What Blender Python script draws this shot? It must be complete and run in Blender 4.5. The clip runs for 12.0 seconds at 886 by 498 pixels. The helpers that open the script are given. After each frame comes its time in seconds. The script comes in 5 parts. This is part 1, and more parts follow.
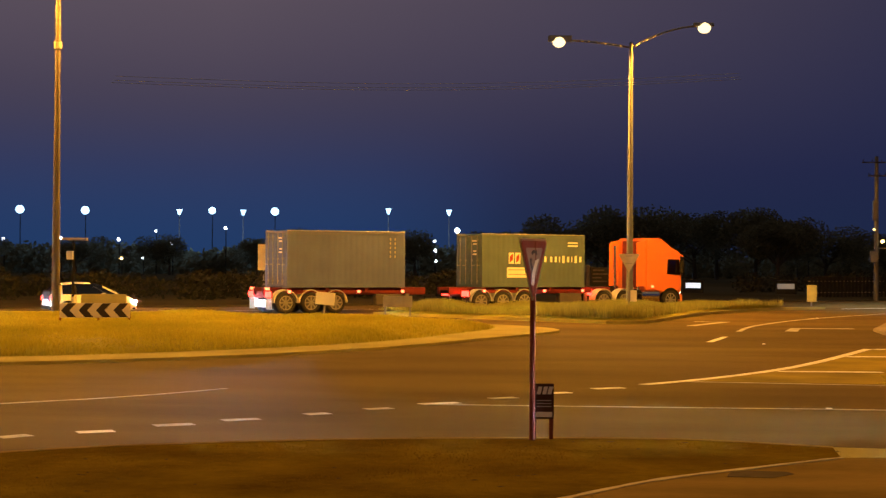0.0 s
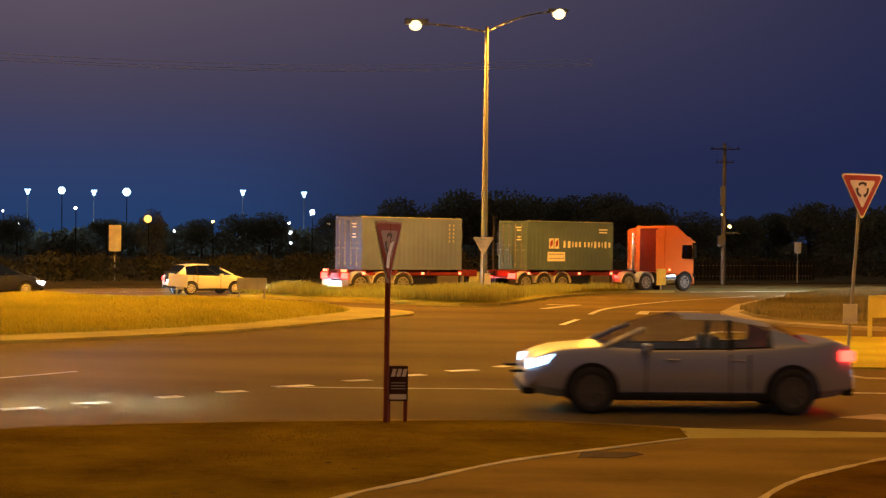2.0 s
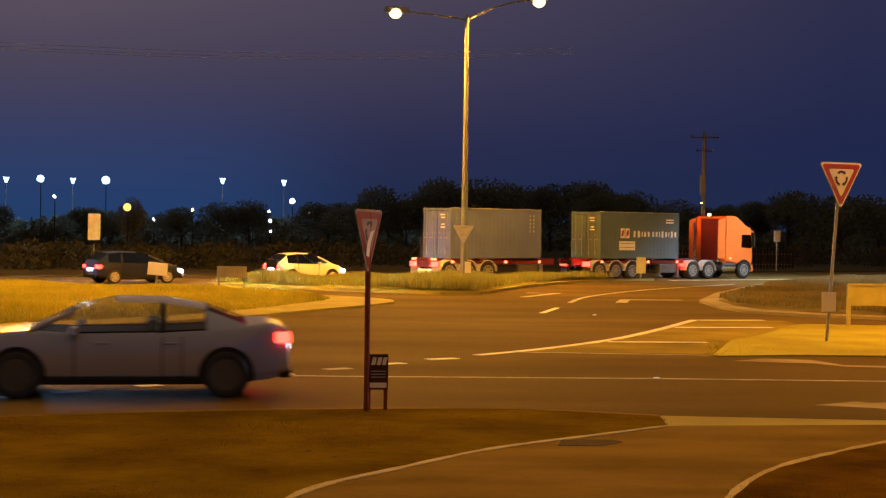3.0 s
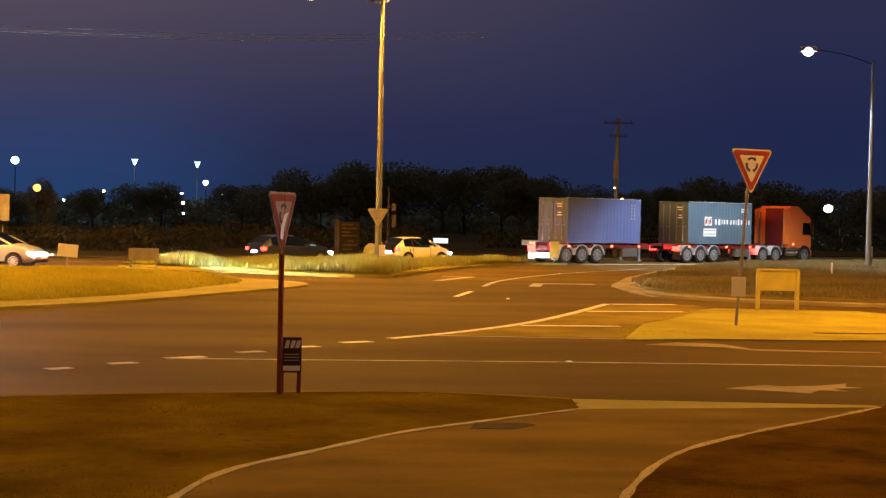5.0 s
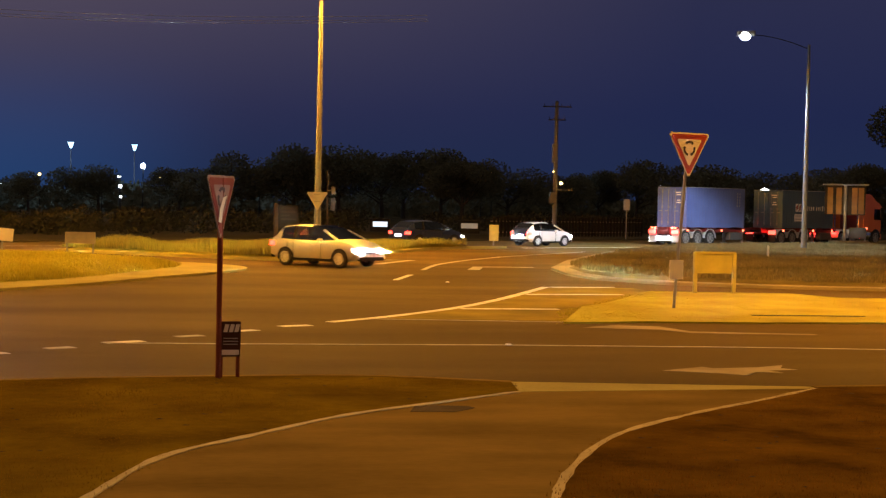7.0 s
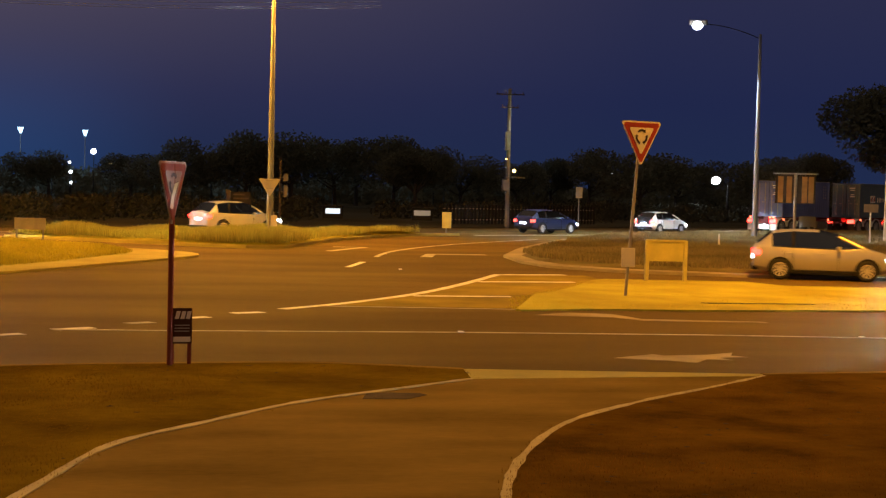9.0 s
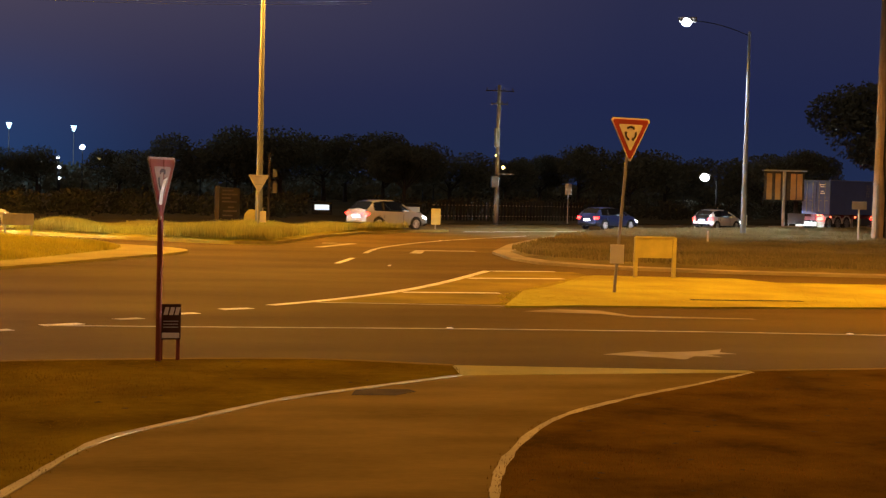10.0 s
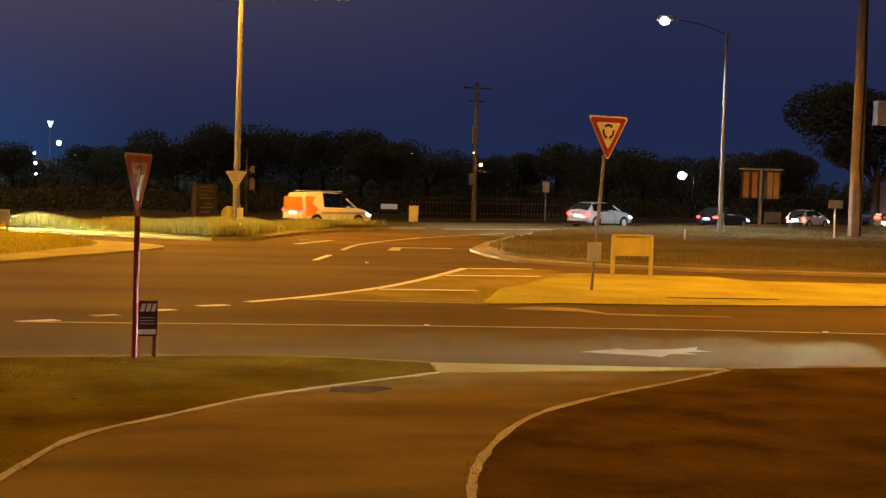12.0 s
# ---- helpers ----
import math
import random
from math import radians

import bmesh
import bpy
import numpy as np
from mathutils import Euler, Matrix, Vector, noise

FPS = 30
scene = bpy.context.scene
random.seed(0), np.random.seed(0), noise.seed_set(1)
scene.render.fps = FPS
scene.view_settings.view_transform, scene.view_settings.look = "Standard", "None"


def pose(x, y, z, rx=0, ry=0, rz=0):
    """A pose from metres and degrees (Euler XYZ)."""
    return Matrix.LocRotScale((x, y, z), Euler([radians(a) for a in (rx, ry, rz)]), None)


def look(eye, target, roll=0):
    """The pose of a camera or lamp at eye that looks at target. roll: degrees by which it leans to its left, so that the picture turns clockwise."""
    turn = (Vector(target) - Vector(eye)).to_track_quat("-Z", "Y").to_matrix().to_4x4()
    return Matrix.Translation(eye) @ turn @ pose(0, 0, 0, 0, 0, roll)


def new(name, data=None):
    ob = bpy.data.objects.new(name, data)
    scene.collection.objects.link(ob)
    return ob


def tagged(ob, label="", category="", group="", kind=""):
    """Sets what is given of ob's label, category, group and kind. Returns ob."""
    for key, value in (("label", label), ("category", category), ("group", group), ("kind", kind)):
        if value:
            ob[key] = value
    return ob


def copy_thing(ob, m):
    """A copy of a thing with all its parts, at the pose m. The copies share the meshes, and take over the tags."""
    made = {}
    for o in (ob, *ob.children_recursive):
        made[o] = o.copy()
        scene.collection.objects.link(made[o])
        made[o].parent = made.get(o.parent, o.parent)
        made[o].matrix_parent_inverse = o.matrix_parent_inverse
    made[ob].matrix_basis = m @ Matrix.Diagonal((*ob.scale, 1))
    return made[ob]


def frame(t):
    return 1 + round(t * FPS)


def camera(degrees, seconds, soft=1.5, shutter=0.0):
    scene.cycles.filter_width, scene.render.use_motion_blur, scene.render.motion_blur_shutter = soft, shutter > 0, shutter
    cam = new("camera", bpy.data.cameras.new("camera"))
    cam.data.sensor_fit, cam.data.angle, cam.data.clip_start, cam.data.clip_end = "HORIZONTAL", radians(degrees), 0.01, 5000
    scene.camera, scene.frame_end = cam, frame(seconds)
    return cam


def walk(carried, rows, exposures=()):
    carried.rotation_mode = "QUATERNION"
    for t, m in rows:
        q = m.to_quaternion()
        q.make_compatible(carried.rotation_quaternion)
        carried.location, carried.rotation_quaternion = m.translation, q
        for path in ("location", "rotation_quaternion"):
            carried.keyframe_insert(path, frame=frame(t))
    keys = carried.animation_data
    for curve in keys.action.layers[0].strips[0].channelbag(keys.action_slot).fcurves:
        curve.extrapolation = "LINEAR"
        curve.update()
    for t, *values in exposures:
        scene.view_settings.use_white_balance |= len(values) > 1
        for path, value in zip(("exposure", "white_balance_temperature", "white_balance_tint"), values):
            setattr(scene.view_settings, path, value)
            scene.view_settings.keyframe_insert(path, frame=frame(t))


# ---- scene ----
# Camera: held by hand at one spot, panning to the right
LENS = 32.36
EYE = (0.0, 0.0, 2.45)
cam = camera(LENS, 12.0, soft=1.3, shutter=0.35)
TURNS = [  # seconds, yaw, pitch, roll
    (0.0, 3.465, 0.44, 0.441), (0.5, 2.037, 0.296, 0.606), (1.0, 0.315, 0.145, 0.711), (1.5, -1.248, 0.012, 0.65),
    (2.0, -1.973, -0.157, 0.771), (2.5, -2.439, -0.337, 0.857), (3.0, -2.722, -0.583, 0.772), (5.0, -5.945, -1.153, 1.152),
    (5.5, -6.862, -1.303, 1.147), (6.0, -7.226, -1.427, 1.18), (6.5, -7.664, -1.562, 1.083), (7.0, -8.226, -1.73, 1.141),
    (9.0, -10.011, -2.17, 1.383), (9.5, -10.233, -2.227, 1.406), (10.0, -10.423, -2.296, 1.492), (10.5, -10.601, -2.303, 1.648),
    (11.0, -10.874, -2.323, 1.747), (11.5, -11.127, -2.337, 1.858), (12.0, -11.268, -2.376, 1.711)]


def turned(yaw, pitch, roll):
    a, b = radians(yaw), radians(pitch)
    way = (-math.sin(a) * math.cos(b), math.cos(a) * math.cos(b), math.sin(b))
    return look(EYE, [e + 10 * w for e, w in zip(EYE, way)], roll)


walk(cam, [(t, turned(*angles)) for t, *angles in TURNS], [(0, -0.08), (1, -0.03), (2, 0.06), (6, 0.07), (12, 0.0)])

# ---- night sky ----
world = bpy.data.worlds.new("night")
scene.world = world
world.use_nodes = True
wn = world.node_tree.nodes
wl = world.node_tree.links
bg = wn["Background"]
geo = wn.new("ShaderNodeTexCoord")
sep = wn.new("ShaderNodeSeparateXYZ")
ramp = wn.new("ShaderNodeValToRGB")
wl.new(geo.outputs["Generated"], sep.inputs[0])
wl.new(sep.outputs["Z"], ramp.inputs[0])
ramp.color_ramp.elements[0].position, ramp.color_ramp.elements[0].color = 0.0, (0.011, 0.020, 0.058, 1)
ramp.color_ramp.elements[1].position, ramp.color_ramp.elements[1].color = 0.36, (0.035, 0.028, 0.024, 1)
mid = ramp.color_ramp.elements.new(0.06)
mid.color = (0.012, 0.017, 0.058, 1)
zenith = ramp.color_ramp.elements.new(0.62)
zenith.color = (0.125, 0.094, 0.064, 1)
high = ramp.color_ramp.elements.new(0.17)
high.color = (0.024, 0.024, 0.058, 1)
# the town's glow: warmer towards the west, clearer blue to the east
glow = wn.new("ShaderNodeMapRange")
glow.inputs["From Min"].default_value, glow.inputs["From Max"].default_value = 0.30, -0.20
wl.new(sep.outputs["X"], glow.inputs["Value"])
mixc = wn.new("ShaderNodeMix")
mixc.data_type, mixc.blend_type = "RGBA", "ADD"
mixc.inputs[7].default_value = (0.074, 0.050, 0.040, 1)
lift = wn.new("ShaderNodeMapRange")
lift.interpolation_type = "SMOOTHSTEP"
lift.inputs["From Min"].default_value, lift.inputs["From Max"].default_value = 0.0, 0.20
wl.new(sep.outputs["Z"], lift.inputs["Value"])
both = wn.new("ShaderNodeMath")
both.operation = "MULTIPLY"
wl.new(glow.outputs[0], both.inputs[0])
wl.new(lift.outputs[0], both.inputs[1])
wl.new(both.outputs[0], mixc.inputs[0])
wl.new(ramp.outputs[0], mixc.inputs[6])
# blue skyglow low over the floodlit sports ground
toward = wn.new("ShaderNodeVectorMath")
toward.operation = "DOT_PRODUCT"
toward.inputs[1].default_value = Vector((-0.245, 0.968, 0.045)).normalized()
wl.new(geo.outputs["Generated"], toward.inputs[0])
halo = wn.new("ShaderNodeMapRange")
halo.interpolation_type = "SMOOTHERSTEP"
halo.inputs["From Min"].default_value, halo.inputs["From Max"].default_value = 0.960, 1.0
wl.new(toward.outputs["Value"], halo.inputs["Value"])
blue = wn.new("ShaderNodeMix")
blue.data_type, blue.blend_type = "RGBA", "ADD"
blue.inputs[7].default_value = (0.003, 0.020, 0.062, 1)
near_ground = wn.new("ShaderNodeMapRange")
near_ground.interpolation_type = "SMOOTHERSTEP"
near_ground.inputs["From Min"].default_value, near_ground.inputs["From Max"].default_value = 0.13, 0.0
wl.new(sep.outputs["Z"], near_ground.inputs["Value"])
low_glow = wn.new("ShaderNodeMath")
low_glow.operation = "MULTIPLY"
wl.new(halo.outputs[0], low_glow.inputs[0])
wl.new(near_ground.outputs[0], low_glow.inputs[1])
wl.new(low_glow.outputs[0], blue.inputs[0])
wl.new(mixc.outputs[2], blue.inputs[6])
wl.new(blue.outputs[2], bg.inputs[0])
bg.inputs[1].default_value = 1.15

SODIUM = (1.0, 0.370, 0.008)
PALESODIUM = (1.0, 0.41, 0.035)
DAYLED = (0.72, 0.86, 1.0)


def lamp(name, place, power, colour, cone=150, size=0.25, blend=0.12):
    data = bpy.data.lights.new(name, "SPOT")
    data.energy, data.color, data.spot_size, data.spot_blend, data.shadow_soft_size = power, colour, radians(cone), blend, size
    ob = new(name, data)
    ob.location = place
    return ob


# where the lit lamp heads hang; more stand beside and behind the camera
HEADS = [(1.2, 69.8, 12.4), (7.45, 70.4, 13.2), (-21.7, 57.0, 13.6), (-15.0, 58.4, 13.9)]
for k, place in enumerate(HEADS):
    lamp("street_light", (place[0], place[1], place[2] - 0.4), 11500 if k < 2 else 16500, PALESODIUM, 177)
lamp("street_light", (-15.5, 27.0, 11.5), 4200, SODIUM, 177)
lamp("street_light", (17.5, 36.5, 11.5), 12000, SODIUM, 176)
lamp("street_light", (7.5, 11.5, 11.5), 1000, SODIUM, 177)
lamp("street_light", (29.6, 85.0, 11.9), 15000, DAYLED, 116, 0.25, 0.35)
lamp("street_light", (54.9, 150.3, 4.0), 1500, DAYLED, 176)
# the sports ground's floodlights, taken together
flood = bpy.data.lights.new("floodlight", "POINT")
flood.energy, flood.color, flood.shadow_soft_size = 160000, (0.38, 0.62, 1.0), 3.0
new("floodlight", flood).location = (-62.0, 300.0, 17.0)

# ---- materials ----


def material(name, colour, rough=0.7, metal=0.0, vary=0.25, scale=3.0, fine=40.0, bump=0.0, bump_scale=60.0, second=None, island=0.0, stretch=None):
    """A surface with stains at a large scale and grain at a small one."""
    m = bpy.data.materials.new(name)
    m.use_nodes = True
    n, l = m.node_tree.nodes, m.node_tree.links
    b = n["Principled BSDF"]
    b.inputs["Roughness"].default_value, b.inputs["Metallic"].default_value = rough, metal
    tc = n.new("ShaderNodeTexCoord")
    src = tc.outputs["Object"]
    if stretch:
        mp = n.new("ShaderNodeMapping")
        mp.inputs["Scale"].default_value = stretch
        l.new(src, mp.inputs["Vector"])
        src = mp.outputs[0]
    big, small = n.new("ShaderNodeTexNoise"), n.new("ShaderNodeTexNoise")
    for tex, s, d in ((big, scale, 5), (small, fine, 2)):
        tex.inputs["Scale"].default_value, tex.inputs["Detail"].default_value = s, d
        l.new(src, tex.inputs["Vector"])
    mix = n.new("ShaderNodeMix")
    mix.data_type = "RGBA"
    second = second or [c * (1 - vary) for c in colour]
    mix.inputs[6].default_value, mix.inputs[7].default_value = (*[min(1, c * (1 + vary * 0.5)) for c in colour], 1), (*second, 1)
    add = n.new("ShaderNodeMath")
    add.operation = "MULTIPLY_ADD"
    add.inputs[1].default_value = 0.35
    l.new(small.outputs[0], add.inputs[0])
    sub = n.new("ShaderNodeMapRange")
    sub.inputs["From Min"].default_value, sub.inputs["From Max"].default_value = 0.32, 0.68
    sub.inputs["To Max"].default_value = 0.65
    l.new(big.outputs[0], sub.inputs["Value"])
    l.new(sub.outputs[0], add.inputs[2])
    l.new(add.outputs[0], mix.inputs[0])
    out = mix.outputs[2]
    if island:
        g = n.new("ShaderNodeNewGeometry")
        hsv = n.new("ShaderNodeHueSaturation")
        mr = n.new("ShaderNodeMapRange")
        mr.inputs["To Min"].default_value, mr.inputs["To Max"].default_value = 1 - island, 1 + island
        l.new(g.outputs["Random Per Island"], mr.inputs["Value"])
        l.new(mr.outputs[0], hsv.inputs["Value"])
        l.new(out, hsv.inputs["Color"])
        out = hsv.outputs[0]
    l.new(out, b.inputs["Base Color"])
    if bump:
        grain, bn = n.new("ShaderNodeTexNoise"), n.new("ShaderNodeBump")
        grain.inputs["Scale"].default_value = bump_scale
        grain.inputs["Detail"].default_value = 4
        l.new(src, grain.inputs["Vector"])
        l.new(grain.outputs[0], bn.inputs["Height"])
        bn.inputs["Strength"].default_value, bn.inputs["Distance"].default_value = bump, 0.02
        l.new(bn.outputs[0], b.inputs["Normal"])
    return m


def glowing(name, colour, strength):
    m = bpy.data.materials.new(name)
    m.use_nodes = True
    b = m.node_tree.nodes["Principled BSDF"]
    b.inputs["Base Color"].default_value = (*[0.5 * c for c in colour], 1)
    b.inputs["Emission Color"].default_value = (*colour, 1)
    b.inputs["Emission Strength"].default_value = strength
    return m


def tinted_glass(name, through_colour, gloss):
    m = bpy.data.materials.new(name)
    m.use_nodes = True
    n, l = m.node_tree.nodes, m.node_tree.links
    n.remove(n["Principled BSDF"])
    clear, shiny, mix = n.new("ShaderNodeBsdfTransparent"), n.new("ShaderNodeBsdfGlossy"), n.new("ShaderNodeMixShader")
    clear.inputs[0].default_value = (*through_colour, 1)
    shiny.inputs["Roughness"].default_value = 0.04
    mix.inputs[0].default_value = gloss
    l.new(clear.outputs[0], mix.inputs[1])
    l.new(shiny.outputs[0], mix.inputs[2])
    l.new(mix.outputs[0], n["Material Output"].inputs[0])
    return m


def car_paint(name, colour, rough=0.3, metal=0.3):
    m = material(name, colour, rough, metal, 0.08, 1.2, 30)
    b = m.node_tree.nodes["Principled BSDF"]
    b.inputs["Coat Weight"].default_value, b.inputs["Coat Roughness"].default_value = 0.6, 0.06
    return m


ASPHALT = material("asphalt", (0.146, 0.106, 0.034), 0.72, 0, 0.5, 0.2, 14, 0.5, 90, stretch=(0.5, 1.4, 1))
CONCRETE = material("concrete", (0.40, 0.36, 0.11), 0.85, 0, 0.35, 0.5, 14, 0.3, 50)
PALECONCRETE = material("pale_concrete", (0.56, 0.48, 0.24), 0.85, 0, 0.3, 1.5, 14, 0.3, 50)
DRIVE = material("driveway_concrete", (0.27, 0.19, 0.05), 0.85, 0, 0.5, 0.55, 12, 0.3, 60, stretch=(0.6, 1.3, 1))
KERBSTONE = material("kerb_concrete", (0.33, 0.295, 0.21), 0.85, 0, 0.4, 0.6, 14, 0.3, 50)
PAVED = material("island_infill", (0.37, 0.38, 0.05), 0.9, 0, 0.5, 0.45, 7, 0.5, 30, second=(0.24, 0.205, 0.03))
ROADPAINT = material("road_paint", (0.80, 0.80, 0.78), 0.6, 0, 0.3, 2.0, 30, 0.2, 80, second=(0.45, 0.44, 0.42))
OLDPAINT = material("worn_road_paint", (0.46, 0.45, 0.42), 0.7, 0, 0.6, 1.6, 14, 0.2, 80, second=(0.17, 0.16, 0.15))
FADEDPAINT = material("faded_road_paint", (0.27, 0.235, 0.16), 0.75, 0, 0.6, 1.1, 9, 0.2, 80, second=(0.15, 0.11, 0.05))
LAWN = material("lawn", (0.195, 0.138, 0.010), 0.95, 0, 0.7, 0.6, 6, 0.35, 18, second=(0.060, 0.036, 0.006))
WORNLAWN = material("worn_lawn", (0.160, 0.090, 0.010), 0.95, 0, 0.6, 0.9, 7, 0.4, 18, second=(0.048, 0.027, 0.006))
STAIN = material("stained_concrete", (0.075, 0.055, 0.030), 0.9, 0, 0.4, 3, 20)
HATCHED = material("worn_yellow_infill", (0.27, 0.215, 0.022), 0.85, 0, 0.6, 0.5, 10, 0.4, 40)
DRYGRASS = material("dry_grass", (0.38, 0.37, 0.035), 0.95, 0, 0.5, 0.5, 8, 0.8, 20, second=(0.24, 0.20, 0.025))
BLADES = material("grass_blades", (0.46, 0.42, 0.05), 0.9, 0, 0.5, 0.3, 3, island=0.16, second=(0.34, 0.33, 0.035))
GREENBLADES = material("green_grass_blades", (0.31, 0.36, 0.12), 0.9, 0, 0.5, 0.3, 3, island=0.3, second=(0.27, 0.24, 0.08))
LAWNBLADES = material("lawn_blades", (0.240, 0.165, 0.012), 0.9, 0, 0.6, 0.7, 5, island=0.2, second=(0.105, 0.060, 0.008))
WORNBLADES = material("worn_lawn_blades", (0.200, 0.110, 0.011), 0.9, 0, 0.6, 0.9, 6, island=0.2, second=(0.080, 0.043, 0.007))
VERGETURF = material("verge_turf", (0.19, 0.165, 0.075), 0.95, 0, 0.5, 0.5, 8, 0.8, 20, second=(0.10, 0.08, 0.03))
VERGEBLADES = material("verge_blades", (0.25, 0.225, 0.115), 0.9, 0, 0.4, 0.2, 3, island=0.15, second=(0.13, 0.11, 0.05))
FIELD = material("far_field", (0.072, 0.064, 0.042), 0.95, 0, 0.5, 0.05, 1.5)
LEAVES = material("leaves", (0.12, 0.12, 0.08), 0.9, 0, 0.4, 0.4, 3, island=0.2)
# leaves with the night's shade put into the colour
SHADEDSCRUB = material("shaded_scrub_leaves", (0.036, 0.036, 0.026), 0.95, 0, 0.4, 0.4, 3, island=0.2)
BARK = material("bark", (0.06, 0.05, 0.04), 0.9, 0, 0.4, 2, 12, 0.6, 10)
GALV = material("galvanised_steel", (0.30, 0.30, 0.29), 0.55, 0.3, 0.25, 1.5, 25)
POSTSTEEL = material("zinc_grey_steel", (0.17, 0.20, 0.25), 0.65, 0.1, 0.3, 0.8, 25)
DULLSTEEL = material("dull_steel", (0.10, 0.095, 0.09), 0.7, 0.2, 0.25, 1.5, 25)
TIMBER = material("weathered_timber", (0.28, 0.21, 0.14), 0.85, 0, 0.45, 1.2, 14, 0.6, 12)
RUST = material("rust_brown_post", (0.20, 0.055, 0.03), 0.7, 0.2, 0.4, 2, 20)
BLACK = material("black_plastic", (0.02, 0.02, 0.02), 0.6, 0, 0.3, 4, 30)
RUBBER = material("rubber", (0.022, 0.022, 0.022), 0.85, 0, 0.3, 6, 40)
ALLOY = material("alloy", (0.62, 0.62, 0.63), 0.4, 0.25, 0.15, 4, 30)
CHROME = material("chrome", (0.75, 0.75, 0.76), 0.2, 1.0, 0.1, 4, 30)
STAINLESS = material("brushed_stainless", (0.66, 0.66, 0.67), 0.5, 0.45, 0.15, 4, 30)
WHITEPAINT = material("white_paint", (0.75, 0.75, 0.73), 0.5, 0, 0.12, 2, 20)
SIGNBACK = material("sign_back", (0.42, 0.41, 0.39), 0.5, 0.5, 0.25, 3, 20)
SIGNRED = material("sign_red", (0.33, 0.035, 0.02), 0.45, 0, 0.12, 3, 20)
SIGNWHITE = material("sign_white", (0.80, 0.77, 0.68), 0.45, 0, 0.10, 3, 20)
# the near sign's red and white, darkened because little light reaches its face
DIMRED = material("dim_lit_sign_red", (0.24, 0.055, 0.03), 0.4, 0.0, 0.2, 3, 20)
DIMWHITE = material("dim_lit_sign_white", (0.30, 0.20, 0.14), 0.35, 0.0, 0.3, 3, 20)
SIGNBLACK = material("sign_black", (0.03, 0.025, 0.02), 0.5, 0, 0.2, 3, 20)
RUSTBOARD = material("brown_board", (0.075, 0.035, 0.022), 0.6, 0, 0.3, 4, 25)
GLASS = tinted_glass("car_glass", (0.72, 0.73, 0.70), 0.10)
# timber coloured near black to look unlit at night
DIMTIMBER = material("dimmed_timber", (0.020, 0.017, 0.013), 0.9, 0, 0.4, 2, 12)
# boards with the sodium lamps' amber tinted into the colour
SODIUMBOARD = material("sodium_lit_board", (0.30, 0.16, 0.04), 0.7, 0, 0.35, 1.2, 12)
AGED = material("aged_board", (0.46, 0.44, 0.17), 0.7, 0, 0.25, 2, 20)
DARKGLASS = tinted_glass("dark_glass", (0.07, 0.08, 0.08), 0.14)
for dull in (SHADEDSCRUB, DIMTIMBER, FIELD, BARK, LEAVES, BLACK, LAWN, WORNLAWN, LAWNBLADES, WORNBLADES, KERBSTONE, DRIVE, CONCRETE, PALECONCRETE, STAIN, ASPHALT, RUST, RUSTBOARD, DIMRED, VERGETURF, VERGEBLADES, HATCHED, PAVED):
    dull.node_tree.nodes["Principled BSDF"].inputs["Specular IOR Level"].default_value = 0.0 if dull in (LAWN, WORNLAWN, LAWNBLADES, WORNBLADES, LEAVES, SHADEDSCRUB, FIELD, DRIVE) else 0.03 if dull is ASPHALT else 0.08
HEADLAMP = glowing("headlamp_glow", (0.85, 0.93, 1.0), 14)
HEADLAMP_NEAR = glowing("headlamp_beam", (0.45, 0.72, 1.0), 5)
PROJECTOR = glowing("projector_glow", (0.72, 0.86, 1.0), 260000)
PROJECTOR_NEAR = glowing("near_projector_glow", (0.58, 0.70, 1.0), 1000000)
PROJECTOR_WIDE = glowing("bright_projector_glow", (0.80, 0.92, 1.0), 360000)
TAILLAMP = glowing("tail_lamp_glow", (1.0, 0.016, 0.010), 22)
MARKER = glowing("marker_glow", (1.0, 0.16, 0.07), 5)
LITPLATE = glowing("lit_plate_glow", (0.85, 0.9, 1.0), 5)
SODIUMGLOW = glowing("sodium_glow", (1.0, 0.74, 0.34), 2.6)
LEDGLOW = glowing("led_glow", (0.85, 0.93, 1.0), 40)
FLOODGLOW = glowing("flood_glow", (0.45, 0.75, 1.0), 3.0)
TOWNGLOW = glowing("town_glow", (0.9, 0.93, 1.0), 7)
TOWNWARM = glowing("town_warm_glow", (1.0, 0.62, 0.2), 7)



def leafy(m, share):
    """Thin leaves: part of the light comes through from behind."""
    n, l = m.node_tree.nodes, m.node_tree.links
    b = n["Principled BSDF"]
    back, mix = n.new("ShaderNodeBsdfTranslucent"), n.new("ShaderNodeMixShader")
    l.new(b.inputs["Base Color"].links[0].from_socket, back.inputs[0])
    mix.inputs[0].default_value = share
    l.new(b.outputs[0], mix.inputs[1])
    l.new(back.outputs[0], mix.inputs[2])
    l.new(mix.outputs[0], n["Material Output"].inputs[0])


for blades in (LEAVES, BLADES, GREENBLADES, VERGEBLADES, LAWNBLADES, WORNBLADES):
    leafy(blades, 0.4)

# ---- building blocks ----


def linked(name, bm, mat, parent=None, smooth=False):
    me = bpy.data.meshes.new(name)
    bm.normal_update()
    bm.to_mesh(me)
    bm.free()
    for mm in (mat if isinstance(mat, (list, tuple)) else [mat]):
        me.materials.append(mm)
    if smooth:
        for p in me.polygons:
            p.use_smooth = True
    ob = new(name, me)
    if parent:
        ob.parent = parent
    return ob


def part(name, bm, mat, parent, label="", smooth=False):
    ob = linked(name, bm, mat, parent, smooth)
    return tagged(ob, label) if label else ob


def root(name, m, label, category, group=""):
    ob = new(name)
    ob.matrix_basis = m
    return tagged(ob, label, category, group)


